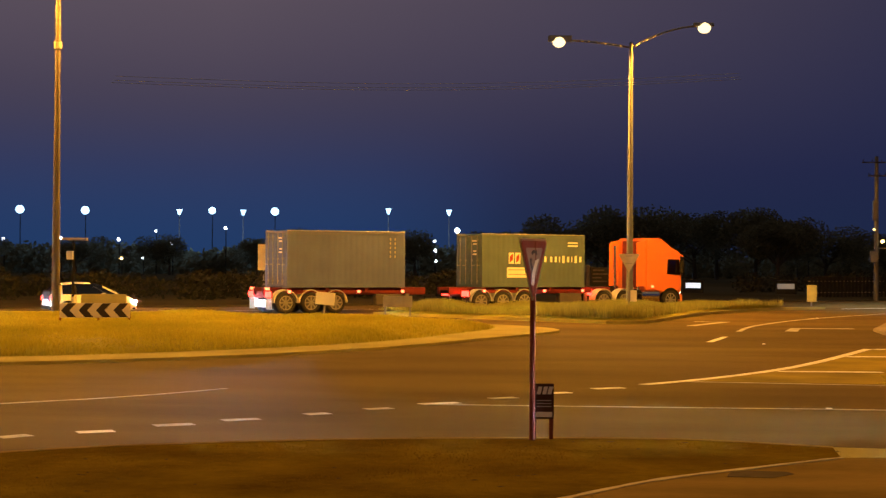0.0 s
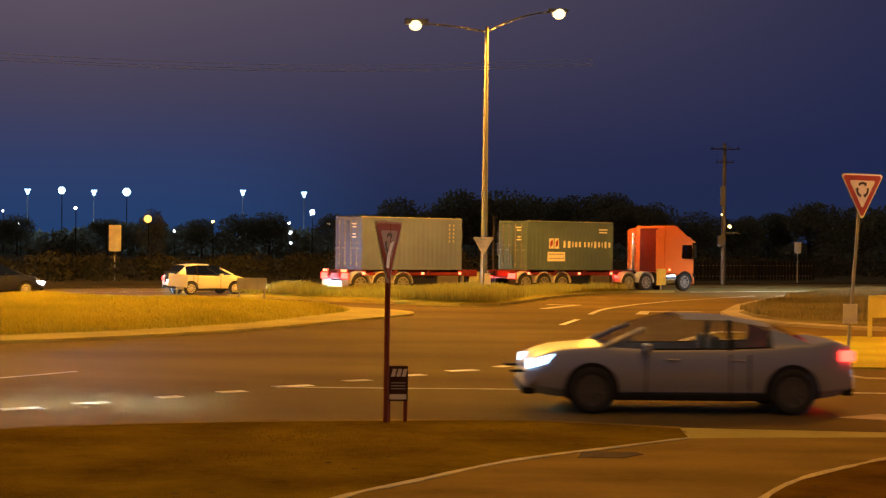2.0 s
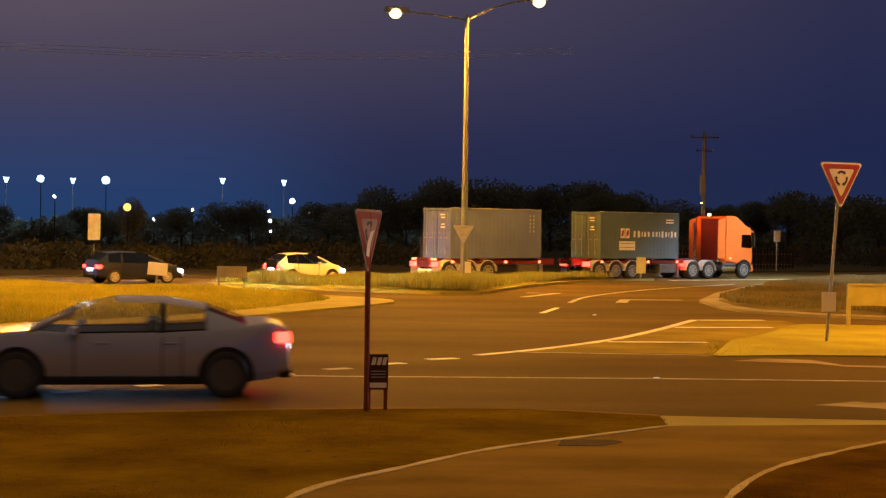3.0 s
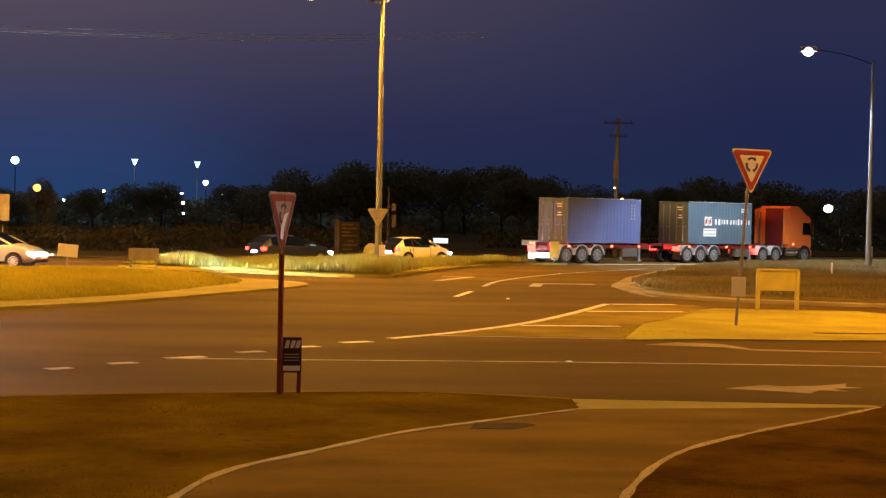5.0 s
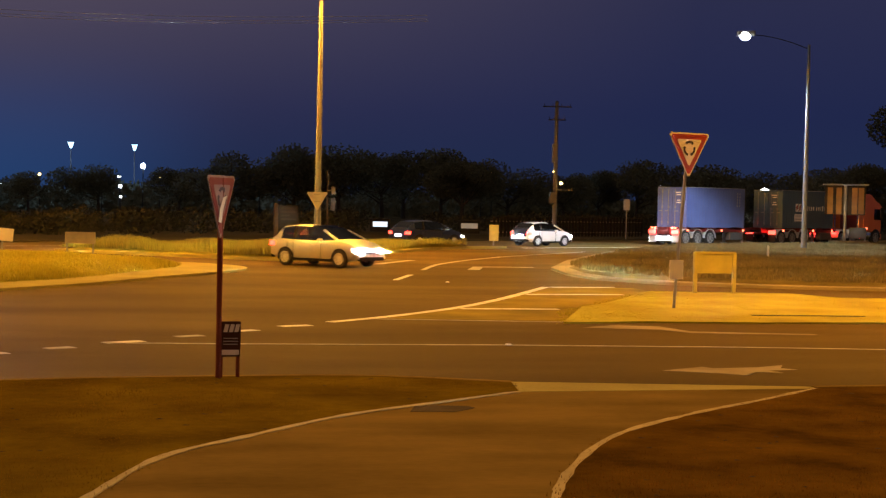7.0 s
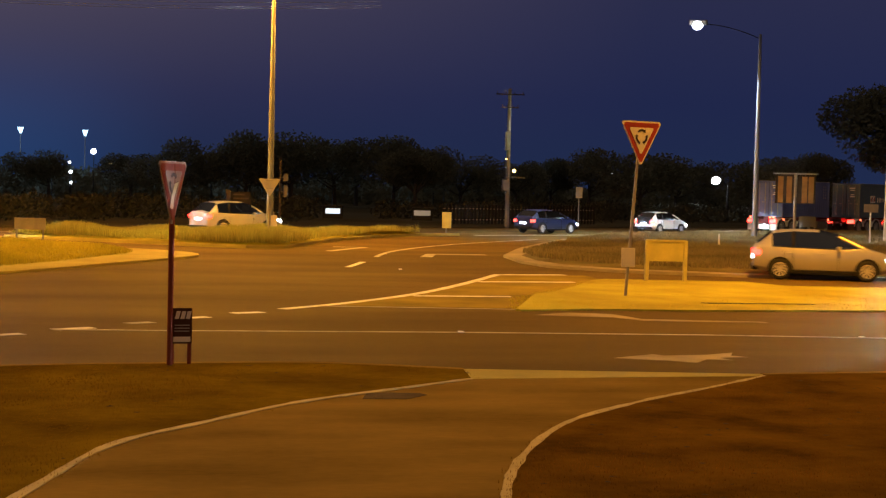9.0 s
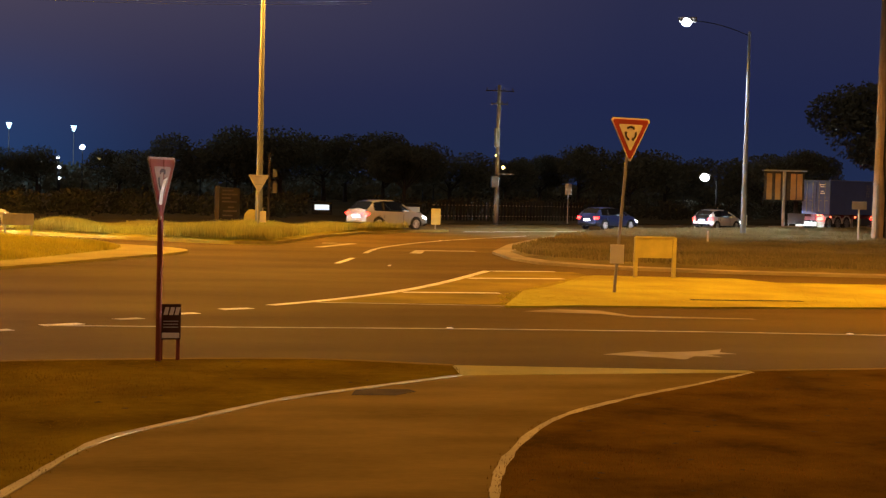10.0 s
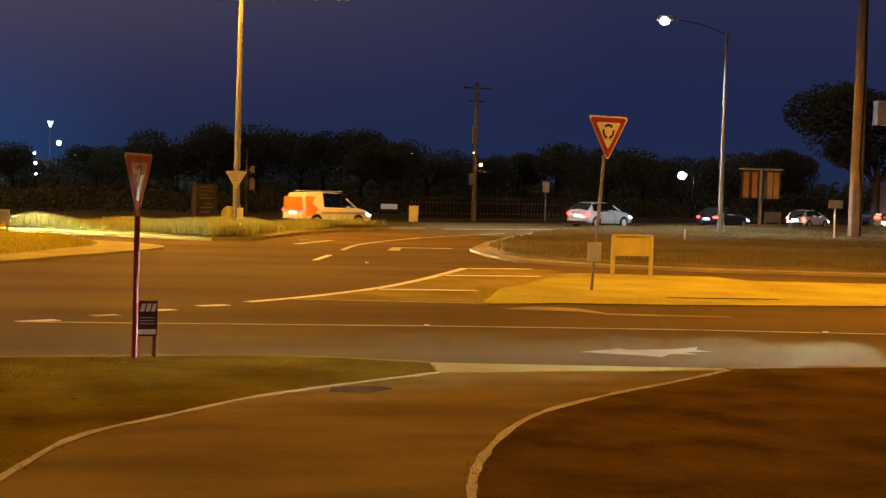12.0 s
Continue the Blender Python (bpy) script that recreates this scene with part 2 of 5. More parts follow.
def box(bm, c, s, bevel=0.0, turn=None):
    r = bmesh.ops.create_cube(bm, size=1.0)
    vs = r["verts"]
    for v in vs:
        p = Vector((v.co.x * s[0], v.co.y * s[1], v.co.z * s[2]))
        v.co = (turn @ p if turn else p) + Vector(c)
    if bevel:
        es = list({e for v in vs for e in v.link_edges})
        bmesh.ops.bevel(bm, geom=es, offset=bevel, segments=2, affect="EDGES", profile=0.5)
    return bm


def tube(bm, a, b, ra, rb=None, n=12):
    rb = ra if rb is None else rb
    a, b = Vector(a), Vector(b)
    q = (b - a).to_track_quat("Z", "Y")
    lo, hi = [], []
    for i in range(n):
        d = q @ Vector((math.cos(2 * math.pi * i / n), math.sin(2 * math.pi * i / n), 0))
        lo.append(bm.verts.new(a + d * ra))
        hi.append(bm.verts.new(b + d * rb))
    for i in range(n):
        bm.faces.new((lo[i], lo[(i + 1) % n], hi[(i + 1) % n], hi[i]))
    bm.faces.new(lo[::-1])
    bm.faces.new(hi)
    return bm


def pipe(bm, pts, r, n=8):
    for a, b in zip(pts, pts[1:]):
        tube(bm, a, b, r, r, n)
    return bm


def ball(bm, c, r, seg=12, squash=1.0):
    res = bmesh.ops.create_uvsphere(bm, u_segments=seg, v_segments=max(6, seg // 2), radius=r)
    for v in res["verts"]:
        v.co = Vector((v.co.x, v.co.y, v.co.z * squash)) + Vector(c)
    return bm


def slab(bm, outline, z0, z1):
    """A solid with that outline in plan."""
    lo = [bm.verts.new((x, y, z0)) for x, y in outline]
    hi = [bm.verts.new((x, y, z1)) for x, y in outline]
    k = len(outline)
    bm.faces.new(hi)
    bm.faces.new(lo[::-1])
    for i in range(k):
        bm.faces.new((lo[i], lo[(i + 1) % k], hi[(i + 1) % k], hi[i]))
    bmesh.ops.recalc_face_normals(bm, faces=bm.faces[:])
    return bm


def upright(bm, outline, y0, y1):
    """A solid with that outline in x and z, between two y."""
    lo = [bm.verts.new((x, y0, z)) for x, z in outline]
    hi = [bm.verts.new((x, y1, z)) for x, z in outline]
    k = len(outline)
    bm.faces.new(hi)
    bm.faces.new(lo[::-1])
    for i in range(k):
        bm.faces.new((lo[i], lo[(i + 1) % k], hi[(i + 1) % k], hi[i]))
    bmesh.ops.recalc_face_normals(bm, faces=bm.faces[:])
    return bm


def rounded(pts, steps=5):
    """A closed outline made smooth (Catmull-Rom)."""
    out, k = [], len(pts)
    for i in range(k):
        p0, p1, p2, p3 = [Vector(pts[(i + j) % k]) for j in (-1, 0, 1, 2)]
        for s in range(steps):
            t = s / steps
            out.append(tuple(0.5 * (2 * p1 + (p2 - p0) * t + (2 * p0 - 5 * p1 + 4 * p2 - p3) * t * t + (3 * p1 - p0 - 3 * p2 + p3) * t ** 3)))
    return out


def smooth_line(pts, steps=6):
    out, k = [], len(pts)
    for i in range(k - 1):
        p0, p1, p2, p3 = [Vector(pts[max(0, min(k - 1, i + j))]) for j in (-1, 0, 1, 2)]
        for s in range(steps):
            t = s / steps
            out.append(tuple(0.5 * (2 * p1 + (p2 - p0) * t + (2 * p0 - 5 * p1 + 4 * p2 - p3) * t * t + (3 * p1 - p0 - 3 * p2 + p3) * t ** 3)))
    out.append(tuple(pts[-1]))
    return out


def inside(x, y, outline):
    hit = False
    for (xa, ya), (xb, yb) in zip(outline, outline[1:] + outline[:1]):
        if (ya > y) != (yb > y) and x < (xb - xa) * (y - ya) / (yb - ya) + xa:
            hit = not hit
    return hit


def ribbon(bm, pts, width, z0, z1, wobble=0.0, rng=None):
    """A strip along a line in plan."""
    pts = [Vector(p) for p in pts]
    left, right = [], []
    for i, p in enumerate(pts):
        d = (pts[min(i + 1, len(pts) - 1)] - pts[max(i - 1, 0)]).normalized()
        nrm = Vector((-d.y, d.x)) * width / 2
        w = 1 + (rng.uniform(-wobble, wobble) if rng else 0)
        left.append(p + nrm * w)
        right.append(p - nrm * w)
    for i in range(len(pts) - 1):
        a = [bm.verts.new((*q, z)) for z in (z0, z1) for q in (left[i], right[i], right[i + 1], left[i + 1])]
        for f in ((4, 5, 6, 7), (0, 4, 7, 3), (1, 2, 6, 5), (0, 1, 5, 4), (3, 7, 6, 2)):
            bm.faces.new([a[j] for j in f])
    bmesh.ops.recalc_face_normals(bm, faces=bm.faces[:])
    return bm


# ---- ground, roads and islands ----
HIGHWAY = Vector((18.3, 89.1))
ALONG, ACROSS = Vector((0.834, 0.552)), Vector((-0.552, 0.834))


def on_highway(s, off=0.0):
    return tuple(HIGHWAY + ALONG * s + ACROSS * off)


bm = bmesh.new()
for x0, x1 in ((-2500, -400), (-400, 400), (400, 2500)):
    for y0, y1 in ((-600, -60), (-60, 400), (400, 3500)):
        bm.faces.new([bm.verts.new(p) for p in ((x0, y0, -0.05), (x1, y0, -0.05), (x1, y1, -0.05), (x0, y1, -0.05))])
bmesh.ops.remove_doubles(bm, verts=bm.verts[:], dist=0.01)
tagged(linked("ground", bm, FIELD), "dark dry grass field reaching the horizon", "ground", kind="structure")

KERB = [(-40, -20), (-22, 4), (-13, 13.6), (-6.65, 18.7), (-4.8, 19.8), (-2.65, 20.6), (-0.35, 21.05), (2.0, 21.2), (3.95, 20.55)]
KERB_B = [(8.1, 20.05), (10.7, 20.4), (20, 21.6), (45, 25), (110, 36)]
road_outline = [on_highway(-130, -4)] + [(-90, -20)] + smooth_line(KERB, 4) + KERB_B + [on_highway(160, -60), on_highway(160, 9), on_highway(-130, 9)]
bm = bmesh.new()
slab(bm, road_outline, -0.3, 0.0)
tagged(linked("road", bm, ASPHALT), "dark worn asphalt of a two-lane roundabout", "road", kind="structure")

DRIVE_L = [(-1.9, 9.0), (-1.07, 12.5), (-0.54, 14.5), (0.31, 15.8), (1.41, 17.3), (2.67, 18.45), (3.86, 19.5)]
DRIVE_R = [(2.2, 9.0), (2.62, 11.7), (3.23, 13.75), (4.2, 15.8), (5.53, 17.4), (6.83, 18.65), (8.06, 19.9)]
lawn_left = smooth_line(KERB[1:], 4) + smooth_line(DRIVE_L, 4)[::-1] + [(-2.5, 4), (-3, -30), (-22, -30)]
lawn_right = KERB_B[:4] + [(45, -30), (3, -30), (2, 4)] + smooth_line(DRIVE_R, 4)
for outline, turf in ((lawn_left, LAWN), (lawn_right, WORNLAWN)):
    bm = bmesh.new()
    slab(bm, outline, -0.3, 0.014)
    tagged(linked("lawn", bm, turf), "mown nature strip of patchy green and brown grass", "lawn", kind="structure")
bm = bmesh.new()
slab(bm, smooth_line(DRIVE_L, 4) + smooth_line(DRIVE_R, 4)[::-1] + [(2, -30), (-2.5, -30), (-2.5, 4)], -0.3, 0.005)
tagged(linked("driveway", bm, DRIVE), "worn concrete driveway curving down to the kerb", "driveway", kind="structure")
bm = bmesh.new()
slab(bm, [(3.86, 19.5), (8.06, 19.9), (8.3, 20.1), (3.95, 20.6)], -0.3, 0.010)
tagged(linked("driveway_apron", bm, CONCRETE), "pale concrete crossover at the driveway's mouth", "driveway", kind="structure")
rng = random.Random(4)
for line in (DRIVE_L, DRIVE_R):
    bm = bmesh.new()
    ribbon(bm, smooth_line(line, 8), 0.09, -0.1, 0.016, 0.35, rng)
    tagged(linked("driveway_edging", bm, PALECONCRETE), "pale concrete edging strip along the driveway", "edging", kind="structure")
for line in (smooth_line(KERB, 6), KERB_B):
    bm = bmesh.new()
    ribbon(bm, line, 0.16, -0.2, 0.020)
    tagged(linked("kerb", bm, DRIVE), "low mountable concrete kerb beside the lawn", "kerb", kind="structure")
bm = bmesh.new()
slab(bm, [(2.20, 17.62), (2.30, 18.06), (2.55, 18.16), (2.95, 18.12), (3.02, 17.95), (2.72, 17.60)], -0.05, 0.010)
cover = tagged(linked("driveway_patch", bm, STAIN), "dark flat patch set in the driveway", "pit cover")

ISLAND = rounded([(-12.16, 34.14), (-9.88, 35.5), (-7.02, 38.0), (-3.86, 42.33), (-1.68, 47.04), (0.2, 51.0), (0.86, 53.7), (-0.2, 56.2), (-3.4, 58.9), (-9, 60.8),
                  (-17, 61.2), (-26, 57.5), (-32, 49), (-30, 39), (-23, 33.4), (-17, 32.6)], 5)
INNER = rounded([(-13.0, 35.9), (-10.3, 37.6), (-7.2, 40.6), (-4.4, 45.0), (-2.6, 50.0), (-1.5, 54.4), (-2.9, 56.9), (-8, 59.3), (-12, 59.8), (-17, 59.8), (-24, 56.5),
                 (-29.5, 49), (-28.5, 40.5), (-23, 35.6), (-18, 34.6)], 5)
bm = bmesh.new()
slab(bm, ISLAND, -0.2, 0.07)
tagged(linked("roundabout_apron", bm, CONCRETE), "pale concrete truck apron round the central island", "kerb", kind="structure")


def mound(name, outline, z, rise, mat, label):
    """Turf with a soft crown."""
    b = bmesh.new()
    c = Vector((sum(p[0] for p in outline) / len(outline), sum(p[1] for p in outline) / len(outline)))
    rings = []
    for k, up_ in ((1.0, -0.1), (1.0, 0.02), (0.93, 0.45), (0.8, 0.75), (0.5, 1.0)):
        ring = []
        for x, y in outline:
            p = c + (Vector((x, y)) - c) * k
            ring.append(b.verts.new((p.x, p.y, z + up_ * rise + (0.03 * noise.noise((p.x, p.y, 0)) if k < 1 else 0))))
        rings.append(ring)
    kk = len(outline)
    for r0, r1 in zip(rings, rings[1:]):
        for i in range(kk):
            b.faces.new((r0[i], r0[(i + 1) % kk], r1[(i + 1) % kk], r1[i]))
    b.faces.new(rings[-1])
    bmesh.ops.recalc_face_normals(b, faces=b.faces[:])
    return tagged(linked(name, b, mat, smooth=True), label, "grass", kind="structure")


mound("central_island_turf", INNER, 0.07, 0.36, DRYGRASS, "dry yellow grass of the roundabout's central island")
STRIP = [(-7.2, 67.9), (-2, 64.2), (1.0, 61.9), (2.8, 60.7), (4.4, 61.2), (5.9, 65.8), (7.6, 71.2), (10.2, 77), (13.0, 81.0), (15.6, 83.2), (14.0, 82.3), (3.4, 75.4)]
bm = bmesh.new()
slab(bm, STRIP, -0.2, 0.13)
tagged(linked("splitter_island", bm, CONCRETE), "low kerbed splitter island overgrown with grass", "kerb", kind="structure")
STRIP_TURF = [(-6.9, 67.9), (-1.9, 64.3), (1.1, 62.05), (2.85, 60.9), (4.3, 61.4), (5.7, 65.9), (7.3, 71.3), (9.7, 77), (12.2, 80.4), (13.2, 81.4), (3.4, 74.9)]
mound("splitter_turf", STRIP_TURF, 0.13, 0.2, DRYGRASS, "tall unmown grass on the splitter island")
RIGHT = [(12.3, 56.5), (11.9, 52.0), (12.2, 48.9), (13.9, 46.6), (17.2, 45.0), (23, 43.8), (35, 42.8), (60, 42.6), (110, 44), on_highway(120, -3.4), on_highway(50, -3.4),
         on_highway(12, -3.4), (24.6, 86.5), (19.5, 76.5), (14.6, 64)]
bm = bmesh.new()
slab(bm, RIGHT, -0.2, 0.09)
tagged(linked("verge_kerb", bm, KERBSTONE), "pale concrete kerb round the grass verge", "kerb", kind="structure")
RIGHT_TURF = [(13.0, 56.5), (12.6, 52.4), (12.9, 49.6), (14.5, 47.4), (17.6, 45.8), (23.2, 44.6), (35, 43.6), (60, 43.4), (108, 46), on_highway(118, -4.2), on_highway(50, -4.2),
              on_highway(12, -4.2), (25.2, 85.6), (20.4, 76), (15.6, 64)]
mound("verge_turf", RIGHT_TURF, 0.09, 0.18, VERGETURF, "brown grass verge between two carriageways")
bm = bmesh.new()
slab(bm, [on_highway(-130, 9.2), on_highway(160, 9.2), on_highway(160, 30), on_highway(-130, 30)], -0.2, 0.08)
tagged(linked("far_verge", bm, FIELD), "dark grass verge beyond the highway", "grass", kind="structure")
MEDIAN = [(7.09, 30.88), (8.8, 31.33), (11.4, 31.3), (16.6, 31.85), (22, 32.7), (45, 36), (45, 41.5), (21, 40.0), (16.9, 40.3), (16.3, 42.0), (12.3, 42.5), (11.83, 41.94), (10.54, 39.02), (9.46, 36.89), (8.60, 35.58)]
bm = bmesh.new()
slab(bm, MEDIAN, -0.2, 0.03)
tagged(linked("median_island", bm, PAVED), "low traffic island covered in short dry yellow grass", "traffic island", kind="structure")
bm = bmesh.new()
ribbon(bm, MEDIAN + MEDIAN[:1], 0.15, 0.0, 0.035)
tagged(linked("median_kerb", bm, PAVED), "yellowed concrete kerb round the traffic island", "kerb", kind="structure")
bm = bmesh.new()
box(bm, (13.3, 33.35, 0.031), (2.7, 0.22, 0.012))
tagged(linked("expansion_joint", bm, BLACK), "dark gap across the traffic island's paving", "joint", kind="structure")

bm = bmesh.new()
slab(bm, [(3.4, 31.9), (5.6, 35.2), (7.3, 38.7), (9.6, 44.2), (12.2, 44.6), (12.3, 42.6), (10.6, 38.7), (9.0, 34.9), (8.1, 31.4)], -0.02, 0.0035)
tagged(linked("hatched_area", bm, HATCHED), "worn yellowish paving of the hatched approach to the island", "paving", kind="structure")

# ---- road markings ----


def marking(pts, width, mat=ROADPAINT, label="white painted line on the asphalt"):
    b = bmesh.new()
    ribbon(b, pts, width, -0.02, 0.005)
    return tagged(linked("road_marking", b, mat), label, "road marking", kind="structure")


DASHES = [((-7.25, 20.35), (-6.95, 20.7)), ((-6.4, 21.1), (-5.95, 21.35)), ((-5.55, 22.1), (-5.05, 22.4)), ((-4.72, 22.96), (-4.22, 23.25)), ((-3.6, 24.0), (-3.28, 24.25)),
          ((-2.76, 24.93), (-2.36, 25.2)), ((-1.93, 25.96), (-1.32, 26.36)), ((-0.78, 27.2), (-0.34, 27.5)), ((0.2, 28.4), (0.65, 28.72)), ((1.14, 29.6), (1.72, 29.95))]
for k, ends in enumerate(DASHES):
    marking(ends, 0.27, ROADPAINT if k in (1, 6, 8, 9) else OLDPAINT, "white give-way dash painted on the asphalt")
marking(smooth_line([(2.17, 30.75), (3.69, 32.6), (5.45, 35.3), (7.17, 38.8), (9.57, 44.6)]), 0.24)
marking([(5.5, 35.0), (7.85, 35.1)], 0.34)
marking([(8.2, 40.8), (11.0, 41.2)], 0.40)
marking([(9.7, 44.5), (11.7, 44.85)], 0.34)
marking([(3.0, 31.7), (8.1, 31.2)], 0.12, OLDPAINT)
marking([(-1.9, 25.96), (0.4, 25.95), (4.8, 26.05), (9.4, 25.9), (13.1, 25.5), (20, 25.4), (40, 27.5)], 0.13, OLDPAINT, "thin worn lane line on the asphalt")
marking(smooth_line([(-9.5, 24.6), (-7.94, 25.93), (-6.85, 27.1), (-5.82, 28.6)]), 0.12, OLDPAINT, "thin worn lane line on the asphalt")
marking([(5.4, 47.6), (6.3, 51.1)], 0.2)
marking(smooth_line([(7.26, 55.1), (8.84, 61.0), (12.67, 69.3), (19, 79)]), 0.2, OLDPAINT)
marking([(9.2, 55.6), (9.8, 58.2), (12.0, 58.4)], 0.45, OLDPAINT, "faded turn arrow painted on the asphalt")
marking([(6.0, 59.6), (7.9, 63.9), (6.6, 64.0)], 0.35, OLDPAINT, "faded turn arrow painted on the asphalt")
marking([on_highway(-60, 3.6), on_highway(-8, 3.6)], 0.15, OLDPAINT)
marking([on_highway(-4, -3.1), on_highway(10, -3.1), on_highway(60, -3.1)], 0.25, ROADPAINT)


def flat(outline, mat, label):
    b = bmesh.new()
    slab(b, outline, -0.02, 0.006)
    return tagged(linked("road_arrow", b, mat), label, "road arrow", kind="structure")


flat([(7.2, 29.9), (8.0, 30.55), (8.9, 30.3), (9.2, 29.15), (11.6, 28.75), (11.6, 28.5), (9.1, 28.75), (8.7, 29.5), (8.0, 29.6)], FADEDPAINT, "worn white lane arrow painted on the asphalt")
flat([(6.55, 22.1), (7.35, 22.65), (7.45, 22.45), (8.2, 22.6), (8.75, 22.95), (8.55, 22.5), (8.75, 22.3), (8.25, 22.2), (8.35, 21.85), (7.95, 21.95), (7.65, 21.5), (7.3, 21.75)], FADEDPAINT, "worn white lane arrow painted on the asphalt")
# studs glow faintly to stand for the light they reflect
bm = bmesh.new()
for x, y in ((4.95, 26.05), (12.2, 25.62), (8.0, 58.0), (6.9, 46.6), (12.6, 69.2)):
    box(bm, (x, y, 0.012), (0.1, 0.1, 0.024), 0.008)
tagged(linked("road_studs", bm, glowing("stud", (1, 0.85, 0.6), 0.35)), "small reflective road studs on the lane line, glowing in place of a glint", "road stud", kind="stuff")

# ---- lamp posts and poles ----


def street_lamp(m, height, arms, lit, label, group="", arm_mat=GALV, post_mat=GALV, bulb=0.30):
    """A tapered steel post; arms are (reach in x, y and rise) with a lamp head at each end."""
    top = root("street_lamp", m, label, "street lamp", group)
    b = bmesh.new()
    tube(b, (0, 0, 0), (0, 0, height * 0.5), 0.17, 0.125, 14)
    tube(b, (0, 0, height * 0.5), (0, 0, height), 0.125, 0.08, 14)
    part("post", b, post_mat, top)
    b = bmesh.new()
    box(b, (0, 0, 0.03), (0.5, 0.5, 0.06), 0.01)
    part("base_plate", b, GALV, top)
    b = bmesh.new()
    box(b, (0.17, 0, 0.9), (0.06, 0.2, 0.6), 0.01)
    part("service_door", b, SIGNBACK, top)
    for dx, dy, dz in arms:
        pts = []
        for k in range(9):
            t = k / 8
            pts.append((dx * t, dy * t, height - 0.25 + (dz + 0.25) * (1 - (1 - t) ** 1.8)))
        b = bmesh.new()
        pipe(b, pts, 0.045 if arm_mat is GALV else 0.025, 8)
        arm = part("arm", b, arm_mat, top, smooth=True)
        d = Vector((dx, dy, 0)).normalized()
        q = Matrix.Rotation(math.atan2(d.y, d.x), 3, "Z")
        b = bmesh.new()
        box(b, Vector(pts[-1]) + d * 0.2 + Vector((0, 0, 0.07)), (0.95, 0.34, 0.16), 0.05, q)
        part("lamp_head", b, GALV, arm)
        b = bmesh.new()
        ball(b, Vector(pts[-1]) + d * 0.25 - Vector((0, 0, 0.08)), bulb, 14, 0.85)
        part("lens", b, lit, arm, "glowing lamp lens", True)
    return top


street_lamp(pose(4.3, 70.1, 0.1), 12.4, [(-3.05, -0.3, 0.05), (3.1, 0.3, 0.78)], SODIUMGLOW, "tall galvanised lamp post with two glowing sodium lamps", post_mat=POSTSTEEL)
left = street_lamp(pose(-18.4, 57.7, 0.2), 12.8, [(-3.3, -0.7, 0.8), (3.4, 0.7, 1.0)], SODIUMGLOW, "tall dull grey lamp post with a bolted collar", post_mat=DULLSTEEL)
b = bmesh.new()
tube(b, (0, 0, 10.3), (0, 0, 10.55), 0.16, 0.16, 14)
part("collar", b, GALV, left)
street_lamp(pose(33.0, 83.7, 0.13), 11.75, [(-3.13, 1.19, 0.6)], LEDGLOW, "slender steel lamp post with one white lamp", arm_mat=BLACK, post_mat=POSTSTEEL)
street_lamp(pose(56.2, 150.2, 0.0), 4.0, [(-1.0, 0.2, 0.3)], LEDGLOW, "dark lamp post with one white lamp, far off", arm_mat=BLACK, post_mat=BLACK, bulb=0.46)


def utility_pole(m, height, radius, label, mat=TIMBER):
    top = root("utility_pole", m, label, "utility pole")
    b = bmesh.new()
    tube(b, (0, 0, 0), (0, 0, height), radius, radius * 0.7, 14)
    part("pole", b, mat, top)
    return top


far_pole = utility_pole(pose(22.6, 103.0, 0), 9.6, 0.17, "grey timber utility pole with crossarms and a small lamp", DULLSTEEL)
for z, w in ((9.2, 2.0), (8.3, 1.2)):
    b = bmesh.new()
    box(b, (0, -0.18, z), (w, 0.07, 0.08), 0.01)
    arm = part("crossarm", b, BARK, far_pole)
    for k in (-0.45, -0.15, 0.15, 0.45):
        b = bmesh.new()
        tube(b, (k * w, -0.18, z + 0.06), (k * w, -0.18, z + 0.2), 0.03, 0.02, 8)
        part("insulator", b, BARK, arm)
b = bmesh.new()
box(b, (-0.12, -0.25, 6.0), (0.35, 0.3, 1.3), 0.03)
part("fuse_cover", b, DULLSTEEL, far_pole)
b = bmesh.new()
box(b, (-0.2, -0.25, 2.95), (0.5, 0.35, 0.75), 0.03)
part("meter_box", b, DULLSTEEL, far_pole)
b = bmesh.new()
box(b, (0.5, -0.2, 3.5), (1.3, 0.12, 0.1), 0.01)
part("lamp_bracket", b, DULLSTEEL, far_pole)
b = bmesh.new()
ball(b, (0.35, -0.3, 3.95), 0.12, 10)
part("lamp", b, TOWNWARM, far_pole, "small glowing amber lamp")
b = bmesh.new()
ball(b, (-0.2, -0.3, 4.75), 0.06, 8)
part("lamp", b, TOWNWARM, far_pole, "small glowing amber lamp")

near_pole = utility_pole(pose(38.4, 77.6, 0.1), 17.0, 0.38, "thick weathered timber power pole with a cable riser")
b = bmesh.new()
box(b, (1.15, -0.3, 7.0), (0.75, 0.6, 1.35), 0.04)
part("transformer_box", b, SIGNBACK, near_pole, "pale grey transformer box")
b = bmesh.new()
pipe(b, [(0.1, -0.42, 0.0), (0.12, -0.42, 2.4), (-0.05, -0.42, 4.3), (0.05, -0.4, 8.5), (0.0, -0.36, 16.0)], 0.05)
part("cable_riser", b, BLACK, near_pole)
b = bmesh.new()
box(b, (-0.3, -0.34, 1.6), (0.12, 0.03, 3.0))
part("cable_guard", b, GALV, near_pole)

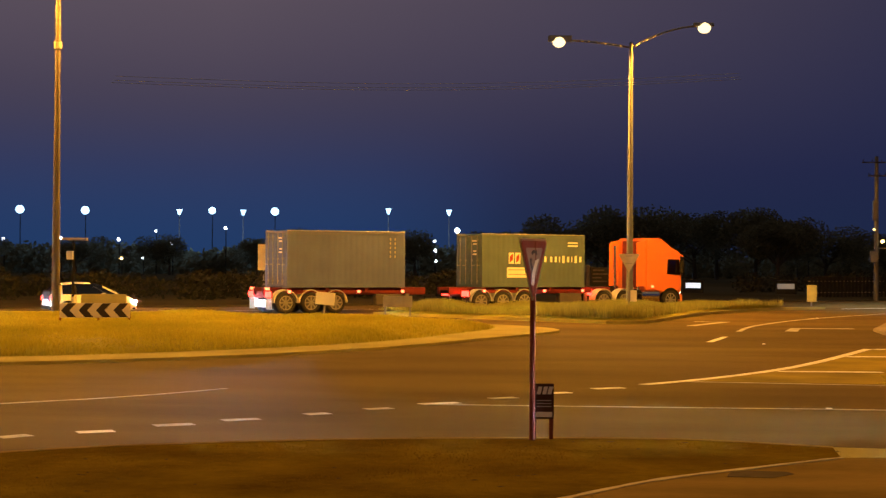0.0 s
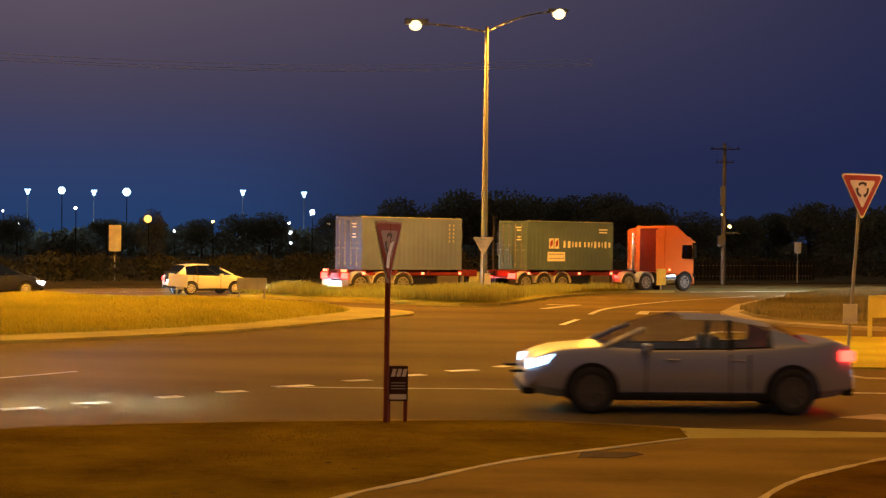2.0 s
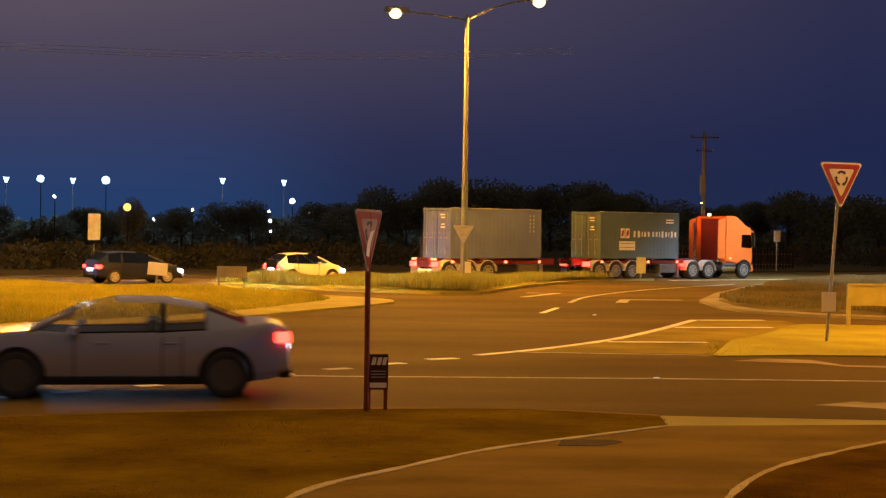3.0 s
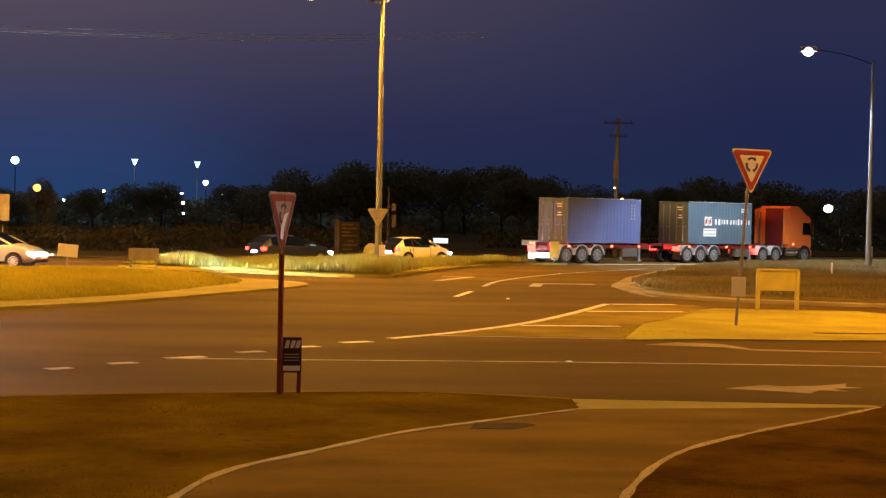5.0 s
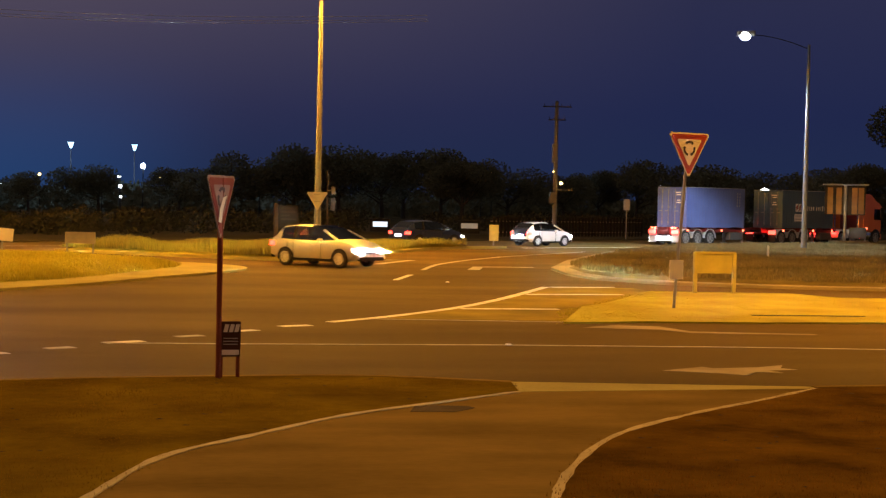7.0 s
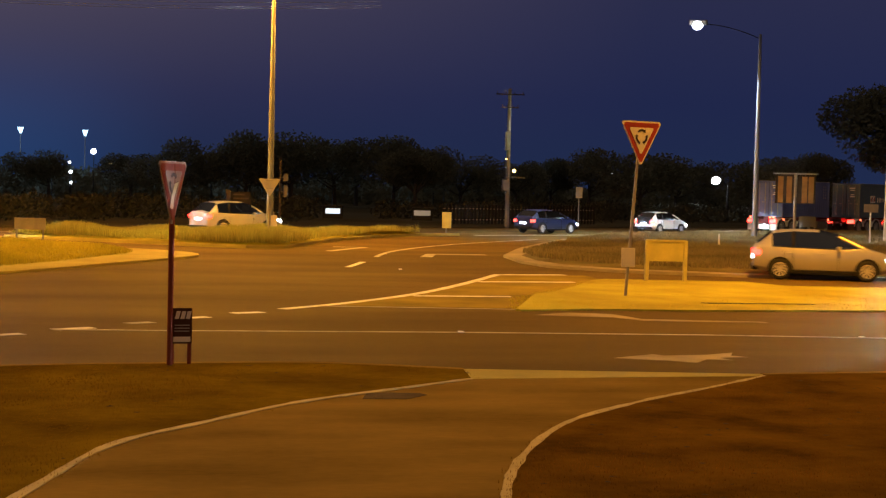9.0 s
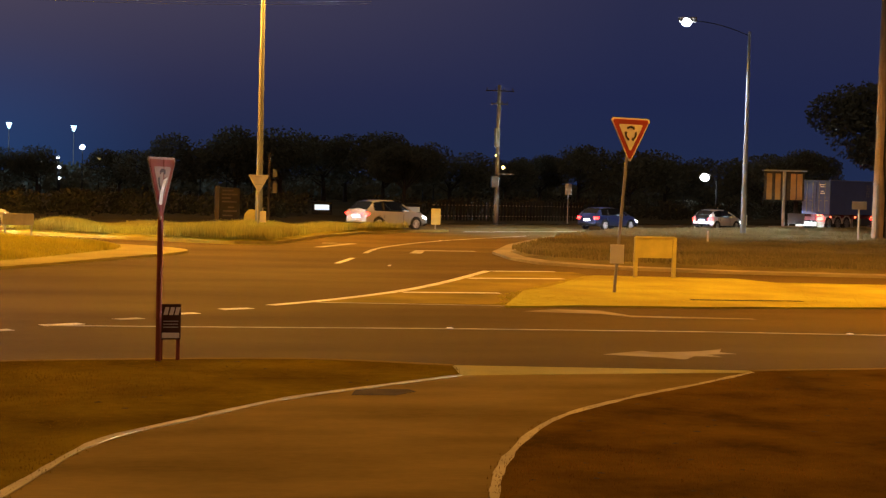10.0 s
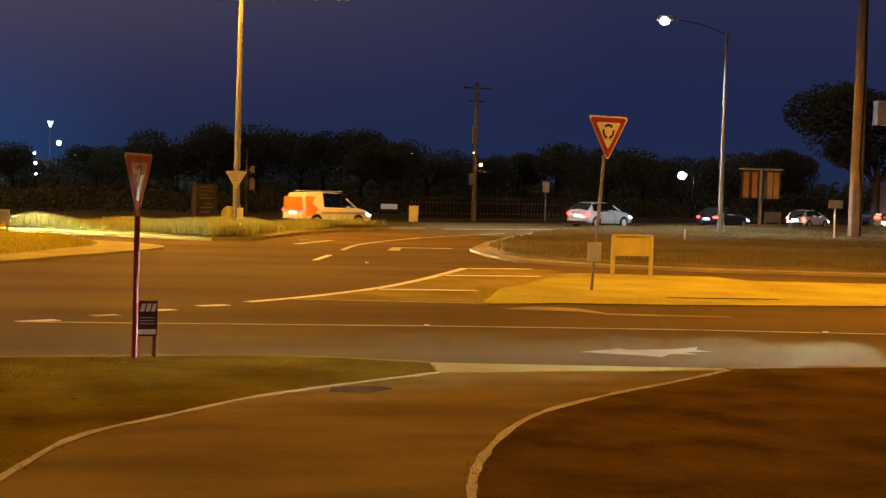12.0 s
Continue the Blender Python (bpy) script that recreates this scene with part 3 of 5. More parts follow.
# overhead wires seen dimly behind the lamps
for k, z in enumerate((14.5, 14.7, 15.0)):
    b = bmesh.new()
    a, c = Vector((-26, 92.0 + k * 0.4, z - 1.3)), Vector((14, 106.0 + k * 0.4, z + 0.6))
    pipe(b, [tuple(a.lerp(c, i / 16) - Vector((0, 0, 0.6 * math.sin(math.pi * i / 16)))) for i in range(17)], 0.016, 5)
    tagged(linked("overhead_wire", b, WHITEPAINT), "thin overhead power wire sagging across the sky", "wire", kind="structure")

# ---- signs ----


def triangle(side, up_=0.0):
    """Point down, with cut corners; centred on the top edge's middle, in x and z."""
    h = side * 0.866
    c = 0.05 * side
    return [(-side / 2 + c, up_), (side / 2 - c, up_), (side / 2 - c * 0.3, up_ - c * 0.9), (c * 0.6, up_ - h + c * 0.6), (-c * 0.6, up_ - h + c * 0.6), (-side / 2 + c * 0.3, up_ - c * 0.9)]


def arc_arrow(bm, c, r, a0, a1, w, y0, y1):
    pts = []
    n = 9
    for k in range(n):
        a = radians(a0 + (a1 - a0) * k / (n - 1))
        pts.append((c[0] + (r + w / 2) * math.cos(a), c[1] + (r + w / 2) * math.sin(a)))
    a = radians(a1 + (18 if a1 > a0 else -18))
    e = radians(a1)
    pts += [(c[0] + (r + w) * math.cos(e), c[1] + (r + w) * math.sin(e)), (c[0] + r * math.cos(a), c[1] + r * math.sin(a)), (c[0] + (r - w) * math.cos(e), c[1] + (r - w) * math.sin(e))]
    for k in range(n - 1, -1, -1):
        a = radians(a0 + (a1 - a0) * k / (n - 1))
        pts.append((c[0] + (r - w / 2) * math.cos(a), c[1] + (r - w / 2) * math.sin(a)))
    upright(bm, pts, y0, y1)


def give_way(m, side, top_z, post_mat, label, lean=0.0, turn=0.0, red=SIGNRED, white=SIGNWHITE):
    """The face looks to -y."""
    top = root("give_way_sign", m, label, "road sign", "give-way signs")
    b = bmesh.new()
    tube(b, (0, 0.05, 0), (lean, 0.05, top_z - 0.03), 0.038, 0.038, 10)
    part("post", b, post_mat, top)

    def placed(bb):
        rot = Matrix.Translation((lean, 0, top_z)) @ Matrix.Rotation(radians(turn), 4, "Z")
        bmesh.ops.transform(bb, matrix=rot, verts=bb.verts[:])
        return bb

    b = bmesh.new()
    upright(b, triangle(side), -0.004, 0.006)
    plate = part("plate", placed(b), SIGNBACK, top)
    b = bmesh.new()
    upright(b, triangle(side * 0.985, -0.005), -0.008, -0.0045)
    part("white_rim", placed(b), white, plate)
    b = bmesh.new()
    upright(b, triangle(side * 0.90, -0.032 * side), -0.012, -0.0085)
    part("red_border", placed(b), red, plate, "red border")
    b = bmesh.new()
    upright(b, triangle(side * 0.60, -0.125 * side), -0.016, -0.0125)
    part("white_centre", placed(b), white, plate)
    b = bmesh.new()
    for k in range(3):
        arc_arrow(b, (0, -0.30 * side), 0.125 * side, 90 - 120 * k + 44, 90 - 120 * k - 32, 0.045 * side, -0.02, -0.0165)
    part("roundabout_symbol", placed(b), SIGNBLACK, plate, "black ring of three arrows")
    for z in (-0.1, -0.45):
        b = bmesh.new()
        box(b, (0, 0.03, z * side), (0.3 * side, 0.05, 0.04))
        part("bracket", placed(b), GALV, top)
    return top


far_sign = give_way(pose(10.78, 35.5, 0.03), 1.25, 4.22, GALV, "give-way sign with roundabout arrows on a leaning post", 0.27, 22)
b = bmesh.new()
box(b, (0.03, 0.0, 0.93), (0.34, 0.03, 0.46), 0.008)
part("plaque", b, SIGNWHITE, far_sign, "blank pale plaque")
near_sign = give_way(pose(-0.03, 20.72, 0.03), 1.0, 2.73, RUST, "give-way sign with dim light put into its colours, edge-on to the driveway on a rust-brown post", 0.0, 68, DIMRED, DIMWHITE)
# light thrown back by the reflective face, built as a pale strip
b = bmesh.new()
upright(b, [(-0.13, -0.62), (-0.04, -0.64), (0.02, -0.46), (0.15, -0.27), (0.02, -0.30), (-0.09, -0.46)], -0.028, -0.022)
bmesh.ops.transform(b, matrix=Matrix.Translation((0.0, 0, 2.73)) @ Matrix.Rotation(radians(68), 4, "Z"), verts=b.verts[:])
part("glint_strip", b, SIGNWHITE, near_sign, "pale strip in the shape of a glint on the reflective face")
far_back = give_way(pose(4.15, 68.2, 0.2), 0.95, 2.62, GALV, "give-way sign seen from its grey back", 0.0, 172)
b = bmesh.new()
box(b, (0.22, 0.1, 0.75), (0.28, 0.02, 0.5), 0.005)
part("plaque", b, SIGNWHITE, far_back)

# small board beside the near sign
board = root("notice_board", pose(0.13, 20.86, 0.03, 0, 0, 6), "small dark estate board on two posts with a pale emblem", "sign")
for x in (-0.13, 0.10):
    b = bmesh.new()
    box(b, (x, 0, 0.38 if x < 0 else 0.33), (0.05, 0.05, 0.76 if x < 0 else 0.66), 0.006)
    part("post", b, RUST, board)
b = bmesh.new()
box(b, (-0.005, -0.03, 0.52), (0.27, 0.02, 0.48), 0.004)
panel = part("panel", b, RUSTBOARD, board)
b = bmesh.new()
for x, lean in ((-0.075, 0.02), (0.0, 0.02), (0.072, 0.02)):
    upright(b, [(x - 0.030, 0.615), (x + 0.024, 0.615), (x + 0.030 + lean, 0.72), (x - 0.024 + lean, 0.72)], -0.047, -0.0415)
part("emblem", b, SIGNWHITE, panel, "pale emblem of three slanted marks")
b = bmesh.new()
for z in (0.53, 0.49, 0.45):
    box(b, (-0.005, -0.0435, z), (0.2, 0.005, 0.012))
part("text_bars", b, SIGNBACK, panel)
b = bmesh.new()
box(b, (-0.005, -0.044, 0.34), (0.23, 0.006, 0.07))
part("label_strip", b, SIGNWHITE, panel)

# low board on two posts on the traffic island
low = root("direction_board", pose(13.92, 42.0, 0.03, 0, 0, 2), "pale yellowish board on two square posts, seen from behind", "sign")
for x in (-0.58, 0.58):
    b = bmesh.new()
    box(b, (x, 0, 0.58), (0.11, 0.09, 1.16), 0.012)
    part("post", b, AGED, low)
b = bmesh.new()
box(b, (0, 0, 0.84), (1.04, 0.04, 0.56), 0.006)
part("panel", b, AGED, low)
b = bmesh.new()
box(b, (0, 0, 1.15), (1.2, 0.09, 0.06), 0.008)
part("top_rail", b, AGED, low)

# chevron board on the central island
chev = root("chevron_board", pose(-13.7, 46.9, 0.18, 0, 0, 16), "low black and white chevron board on three posts", "road sign")
for x in (-1.05, 0.1, 1.05):
    b = bmesh.new()
    box(b, (x, 0.05, 0.4), (0.06, 0.06, 0.8), 0.006)
    part("post", b, RUST, chev)
b = bmesh.new()
box(b, (0, 0, 0.64), (2.14, 0.02, 0.46), 0.004)
plate = part("plate", b, SIGNWHITE, chev)
for k in range(4):
    x = -1.03 + 0.53 * k
    b = bmesh.new()
    upright(b, [(x, 0.64), (x + 0.2, 0.86), (x + 0.46, 0.86), (x + 0.26, 0.64), (x + 0.46, 0.42), (x + 0.2, 0.42)], -0.016, -0.011)
    part("chevron", b, SIGNBLACK, plate)


def back_board(m, w, h, z, posts, label, mat=SIGNBACK, post_mat=GALV):
    top = root("sign_board", m, label, "sign")
    for x in posts:
        b = bmesh.new()
        box(b, (x, 0.04, (z + h) / 2), (0.07, 0.07, z + h), 0.006)
        part("post", b, post_mat, top)
    b = bmesh.new()
    box(b, (0, 0, z + h / 2), (w, 0.03, h), 0.006)
    part("panel", b, mat, top)
    return top


back_board(pose(-16.3, 91.0, 0.05, 0, 0, 10), 0.72, 1.55, 1.75, (0,), "tall pale sign board on a single post", SIGNBACK)
back_board(pose(15.0, 84.0, 0.13, 0, 0, 10), 0.55, 0.9, 0.25, (0,), "small box-shaped traffic marker at the island's tip", AGED)
back_board(pose(-5.08, 56.4, 0.3, 0, 0, 5), 1.08, 0.42, 0.42, (-0.46, 0.46), "low pale board on two short posts in the grass", SIGNBACK)
back_board(pose(-14.0, 48.9, 0.3, 0, 0, 10), 1.45, 0.36, 0.62, (-0.6, 0.6), "low pale timber board behind the chevron board", AGED)
back_board(pose(-8.15, 58.6, 0.3, -8, 5, 5), 0.74, 0.48, 0.42, (0,), "small tilted white panel over the grass", WHITEPAINT)
back_board(pose(29.1, 108.2, 0.08), 0.5, 0.8, 2.1, (0,), "small pale sign on a thin post")
back_board(pose(35.5, 74.0, 0.13), 0.8, 0.42, 1.75, (0,), "small sign board showing its plain back on a white post", post_mat=WHITEPAINT)
site = root("site_sign", pose(3.9, 92.6, 0.0, 0, 0, 10), "dark signboard with rows of pale lettering bars", "sign")
b = bmesh.new()
box(b, (-0.75, 0, 1.1), (0.26, 0.2, 2.25), 0.02)
part("pillar", b, BARK, site)
b = bmesh.new()
box(b, (0.03, 0, 1.12), (1.25, 0.12, 2.0), 0.02)
panel = part("panel", b, DIMTIMBER, site)
for z, w, x in ((1.95, 0.7, -0.1), (1.72, 0.95, 0.02), (1.5, 0.55, -0.2), (1.28, 0.9, 0.0), (0.95, 0.4, 0.1), (0.72, 0.85, 0.05), (0.45, 0.6, -0.1)):
    b = bmesh.new()
    box(b, (x, -0.07, z), (w, 0.02, 0.09))
    part("text_bar", b, BARK, panel)
big = root("large_sign", pose(42.0, 99.2, 0.13, 0, 0, -18), "large advertising board on one post, seen from its timber-framed back", "sign")
b = bmesh.new()
tube(b, (0, 0.1, 0), (0, 0.1, 4.1), 0.11, 0.11, 12)
part("post", b, GALV, big)
b = bmesh.new()
box(b, (0, 0.2, 3.05), (2.7, 0.05, 2.0), 0.01)
panel = part("panel", b, BARK, big)
for x in (-1.0, -0.42, 0.62, 1.05):
    b = bmesh.new()
    box(b, (x, 0.14, 3.0), (0.36, 0.06, 1.8), 0.008)
    part("batten", b, SODIUMBOARD, panel)
b = bmesh.new()
box(b, (0, 0.1, 4.1), (3.0, 0.4, 0.1), 0.02)
part("cap", b, GALV, big)
b = bmesh.new()
box(b, (0.25, 0.05, 0.14), (2.4, 0.8, 0.28), 0.05)
part("planter_base", b, TIMBER, big)
b = bmesh.new()
tube(b, (0, 0, 0), (0, 0, 0.62), 0.05, 0.045, 8)
guide = linked("guide_post", b, WHITEPAINT)
guide.location = (24.9, 67.5, 0.16)
tagged(guide, "white plastic guide post in the grass verge", "guide post")
back_board(pose(43.5, 100.5, 0.1, 0, 0, -20), 1.15, 0.75, 0.45, (-0.5, 0.5), "grey sign board on two posts beside the highway", DULLSTEEL)
slim = root("utility_pole", pose(6.75, 99.8, 0), "slim dark service pole with two small boxes", "utility pole")
b = bmesh.new()
tube(b, (0, 0, 0), (0, 0, 4.4), 0.09, 0.07, 10)
part("pole", b, BARK, slim)
for z, h in ((3.1, 0.5), (2.2, 0.8)):
    b = bmesh.new()
    box(b, (0.36, -0.05, z), (0.28, 0.2, h), 0.02)
    box(b, (0.15, -0.05, z), (0.24, 0.05, 0.05))
    part("box", b, DULLSTEEL, slim)
boulder = bmesh.new()
bmesh.ops.create_icosphere(boulder, subdivisions=3, radius=0.62)
for v in boulder.verts:
    v.co *= 1 + 0.22 * noise.noise(v.co * 1.7 + Vector((3, 1, 7)))
    v.co.z = max(v.co.z, -0.25)
rock = linked("boulder", boulder, CONCRETE, smooth=True)
rock.location = (5.35, 91.5, 0.22)
tagged(rock, "pale rounded boulder beside the signboard", "rock")
mast = root("equipment_mast", pose(-17.2, 56.0, 0.2), "slim dark mast with a white box", "mast")
b = bmesh.new()
tube(b, (0, 0, 0), (0, 0, 3.0), 0.05, 0.05, 10)
part("post", b, BLACK, mast)
b = bmesh.new()
box(b, (-0.1, -0.05, 2.35), (0.25, 0.2, 0.32), 0.02)
part("box", b, WHITEPAINT, mast)
b = bmesh.new()
box(b, (0.05, 0, 2.95), (0.95, 0.25, 0.1), 0.02)
part("bracket", b, GALV, mast)
b = bmesh.new()
tube(b, (0.05, -0.08, 0), (0.05, -0.08, 0.8), 0.07, 0.06, 10)
part("base_sleeve", b, WHITEPAINT, mast)

# ---- distance: lights, fence, woods ----


def bearing(deg, dist):
    return dist * math.sin(radians(deg)), dist * math.cos(radians(deg))


def distant_lamp(deg, dist, z, r, glow_mat, label, group, head=False):
    x, y = bearing(deg, dist)
    top = root("distant_lamp", pose(x, y, -0.05), label, "lamp", group)
    b = bmesh.new()
    tube(b, (0, 0, 0), (0, 0, z), 0.012 * dist / 30, 0.008 * dist / 30, 6)
    part("post", b, GALV if head else BLACK, top)
    b = bmesh.new()
    if head:
        upright(b, [(-r, z + r), (r, z + r), (0.3 * r, z - r), (-0.3 * r, z - r)], -0.3, 0.3)
    else:
        ball(b, (0, -0.4, z), r, 10)
    part("lamp", b, glow_mat, top)
    return top


FLOODS = [(-18.95, 1.75, 1.35, 0), (-16.65, 1.75, 1.35, 0), (-13.27, 1.73, 0.9, 1), (-12.06, 1.80, 1.2, 0), (-10.93, 1.74, 0.9, 1), (-9.75, 1.79, 1.35, 0), (-5.52, 1.84, 0.95, 1), (-3.25, 1.81, 0.95, 1)]
for deg, up_, r, head in FLOODS:
    distant_lamp(deg, 400, 2.45 + 400 * math.tan(radians(up_)), r * 0.8, FLOODGLOW, "blue-white sports floodlight on a tall mast, far off", "floodlights", head)
TOWN = [(-19.5, .69), (-17.5, .73), (-15.44, .71), (-14.1, 1.02), (-13.5, .59), (-15.33, .01), (-14.56, .01), (-11.56, 1.17), (-3.78, .75), (-3.72, 0), (-3.74, .39), (-2.33, .73),
        (1.33, 1.18), (2.3, 1.14), (2.75, 1.17), (3.22, .64), (8.88, .96), (10.0, 1.17), (9.6, 1.16), (12.4, .73), (19.32, .76), (23.08, 1.36), (-8.0, .4), (-6.6, .75), (14.0, 1.05), (16.2, .82), (-4.4, .6)]
for k, (deg, up_) in enumerate(TOWN):
    distant_lamp(deg, 240, 2.45 + 240 * math.tan(radians(up_)), 0.25 if k % 3 else 0.19, TOWNWARM if k % 6 == 5 else TOWNGLOW, "small street light of the far town", "town lights")
distant_lamp(-2.93, 236, 2.45 + 236 * math.tan(radians(1.15)), 0.38, LEDGLOW, "bright white lamp of the far town", "town lights")
distant_lamp(-8.95, 120, 2.45 + 120 * math.tan(radians(0.83)), 0.3, glowing("amber_glow", (1.0, 0.52, 0.10), 2.4), "amber lamp before a small tree", "town lights")
amber = bpy.data.lights.new("amber_lamp", "POINT")
amber.energy, amber.color, amber.shadow_soft_size = 120, (1.0, 0.55, 0.12), 0.2
new("amber_lamp", amber).location = (*bearing(-8.95, 119.6), 4.2)

for deg, w, lit in ((5.85, 1.15, 1.1), (9.2, 1.3, 0.10)):
    x, y = bearing(deg, 121)
    shop = root("far_shed", pose(x, y, -0.05, 0, 0, -deg), "low dark kiosk with one lit window, far off", "building")
    b = bmesh.new()
    box(b, (0, 0.6, 0.55), (1.6, 1.2, 1.1), 0.05)
    part("wall", b, BLACK, shop)
    b = bmesh.new()
    upright(b, [(-0.9, 1.08), (0.9, 1.08), (0.9, 1.12), (0, 1.2), (-0.9, 1.12)], -0.1, 1.3)
    part("roof", b, BLACK, shop)
    b = bmesh.new()
    box(b, (0, -0.02, 0.72), (w, 0.05, 0.4))
    part("window", b, glowing("window_glow", (0.75, 0.88, 1.0), lit), shop)

rng = random.Random(11)
# palings stay faint through their darkened colour
fence = root("fence", pose(0, 0, 0), "weathered paling fence beyond the highway, night darkness put into its colour", "fence")
for k in range(46):
    x, y = on_highway(12 + k * 0.36, 16)
    b = bmesh.new()
    box(b, (x, y, 0.75 + rng.uniform(-0.04, 0.04)), (0.2, 0.05, 1.5), 0, Matrix.Rotation(radians(33.5), 3, "Z"))
    part("paling", b, DIMTIMBER, fence)
b = bmesh.new()
for z in (0.4, 1.2):
    tube(b, (*on_highway(11.7, 16.06), z), (*on_highway(28.3, 16.06), z), 0.04, 0.04, 6)
part("rail", b, TIMBER, fence)


def leaf_cloud(bm, c, r, n, size, rng):
    """Loose leaves, spread unevenly in a flattened ball."""
    for _ in range(n):
        d = Vector((rng.gauss(0, 1), rng.gauss(0, 1), rng.gauss(0, 1))).normalized()
        p = Vector(c) + Vector((d.x * r[0], d.y * r[1], d.z * r[2])) * rng.uniform(0.35, 1.0) ** 0.6
        a, e = Vector((rng.uniform(-1, 1), rng.uniform(-1, 1), rng.uniform(-1, 1))).normalized(), rng.uniform(0.6, 1.3) * size
        s = a.orthogonal().normalized()
        bm.faces.new([bm.verts.new(p + s * e * 0.5), bm.verts.new(p + a * e), bm.verts.new(p - s * e * 0.5), bm.verts.new(p - a * e * 0.7)])


def tree(m, h, spread, seed, label):
    rng = random.Random(seed)
    top = root("tree", m, label, "tree", "trees")
    b = bmesh.new()
    tube(b, (0, 0, 0), (0.1, 0, h * 0.45), 0.035 * h, 0.02 * h, 8)
    clouds = []
    for k in range(9):
        a = rng.uniform(0, 6.28)
        e = Vector((math.cos(a) * spread * rng.uniform(0.2, 0.85), math.sin(a) * spread * rng.uniform(0.2, 0.85), h * rng.uniform(0.5, 0.9)))
        tube(b, (0.1, 0, h * rng.uniform(0.25, 0.45)), e, 0.012 * h, 0.004 * h, 5)
        clouds.append(e)
    part("trunk", b, BARK, top)
    b = bmesh.new()
    for e in clouds + [Vector((0, 0, h * 0.82))]:
        r = spread * rng.uniform(0.32, 0.55)
        leaf_cloud(b, e, (r, r, r * 0.75), 520 if h < 10 else 1300, 0.032 * h if h < 10 else 0.25, rng)
    part("crown", b, LEAVES, top)
    return top


KINDS = [tree(pose(*bearing(d, r), -0.05), h, s, seed, "dark broad-leaved tree against the night sky") for d, r, h, s, seed in
         ((2.6, 190, 8.6, 6.5, 1), (8.1, 200, 8.7, 7.5, 2), (15.4, 190, 7.4, 6.0, 3), (27.0, 135, 12.0, 7.0, 4))]
TREES = [(0, 0.2, 195, 0.9), (1, 5.9, 205, 0.98), (2, 4.3, 190, 1.15), (0, 10.6, 210, 0.82), (1, 12.7, 220, 0.72), (0, 17.3, 180, 0.85), (2, 22.2, 185, 0.9), (3, 23.4, 150, 0.55),
         (1, -1.6, 215, 0.7), (2, -4.5, 220, 0.85), (0, -7, 225, 0.66), (1, -10.4, 235, 0.6), (2, -13.6, 230, 0.75), (0, -17, 230, 0.62), (1, -20.5, 235, 0.6), (0, 29.5, 140, 0.9),
         (3, 14.0, 230, 0.62), (2, 18.6, 220, 1.0), (3, 8.9, 175, 0.6), (2, 6.7, 230, 1.2)]
for kind, deg, dist, k in TREES:
    c = copy_thing(KINDS[kind], pose(*bearing(deg, dist), -0.05, 0, 0, deg * 37))
    c.scale = (k * 1.15, k * 1.15, k)
lit = copy_thing(KINDS[2], pose(*bearing(-8.85, 122.5), -0.05, 0, 0, 70))
lit.scale = (0.24, 0.24, 0.62)
tagged(lit, "small slender tree lit by an amber lamp")
# an added belt of scrub that hides the lit field behind it
b = bmesh.new()
rng = random.Random(22)
for k in range(420):
    x, y = on_highway(-105 + k * 0.55, rng.uniform(19, 40))
    hgt = 1.75 + 0.35 * noise.noise((k * 0.09, 1.3, 0)) + rng.uniform(-0.25, 0.2)
    if 4.6 < math.degrees(math.atan2(x, y)) < 10.4 and math.hypot(x, y) < 124:
        continue
    leaf_cloud(b, (x, y, hgt * 0.42), (1.5, 1.5, hgt * 0.58), 110, 0.2, rng)
tagged(linked("added_scrub", b, SHADEDSCRUB), "added low scrub, night shade in its colour, hiding the field beyond the highway's far verge", "scrub", kind="stuff")
b = bmesh.new()
rng = random.Random(21)
for k in range(330):
    deg = -26 + k * 62 / 330
    x, y = bearing(deg, rng.uniform(245, 285))
    hgt = 4.4 + 1.6 * noise.noise((deg * 0.35, 3.1, 0)) + rng.uniform(-0.6, 0.6)
    leaf_cloud(b, (x, y, hgt * 0.45), (3.6, 2.5, hgt * 0.6), 90, 0.7, rng)
tagged(linked("distant_woods", b, LEAVES), "dark belt of distant scrub along the horizon", "woods", kind="stuff")

# ---- grass ----


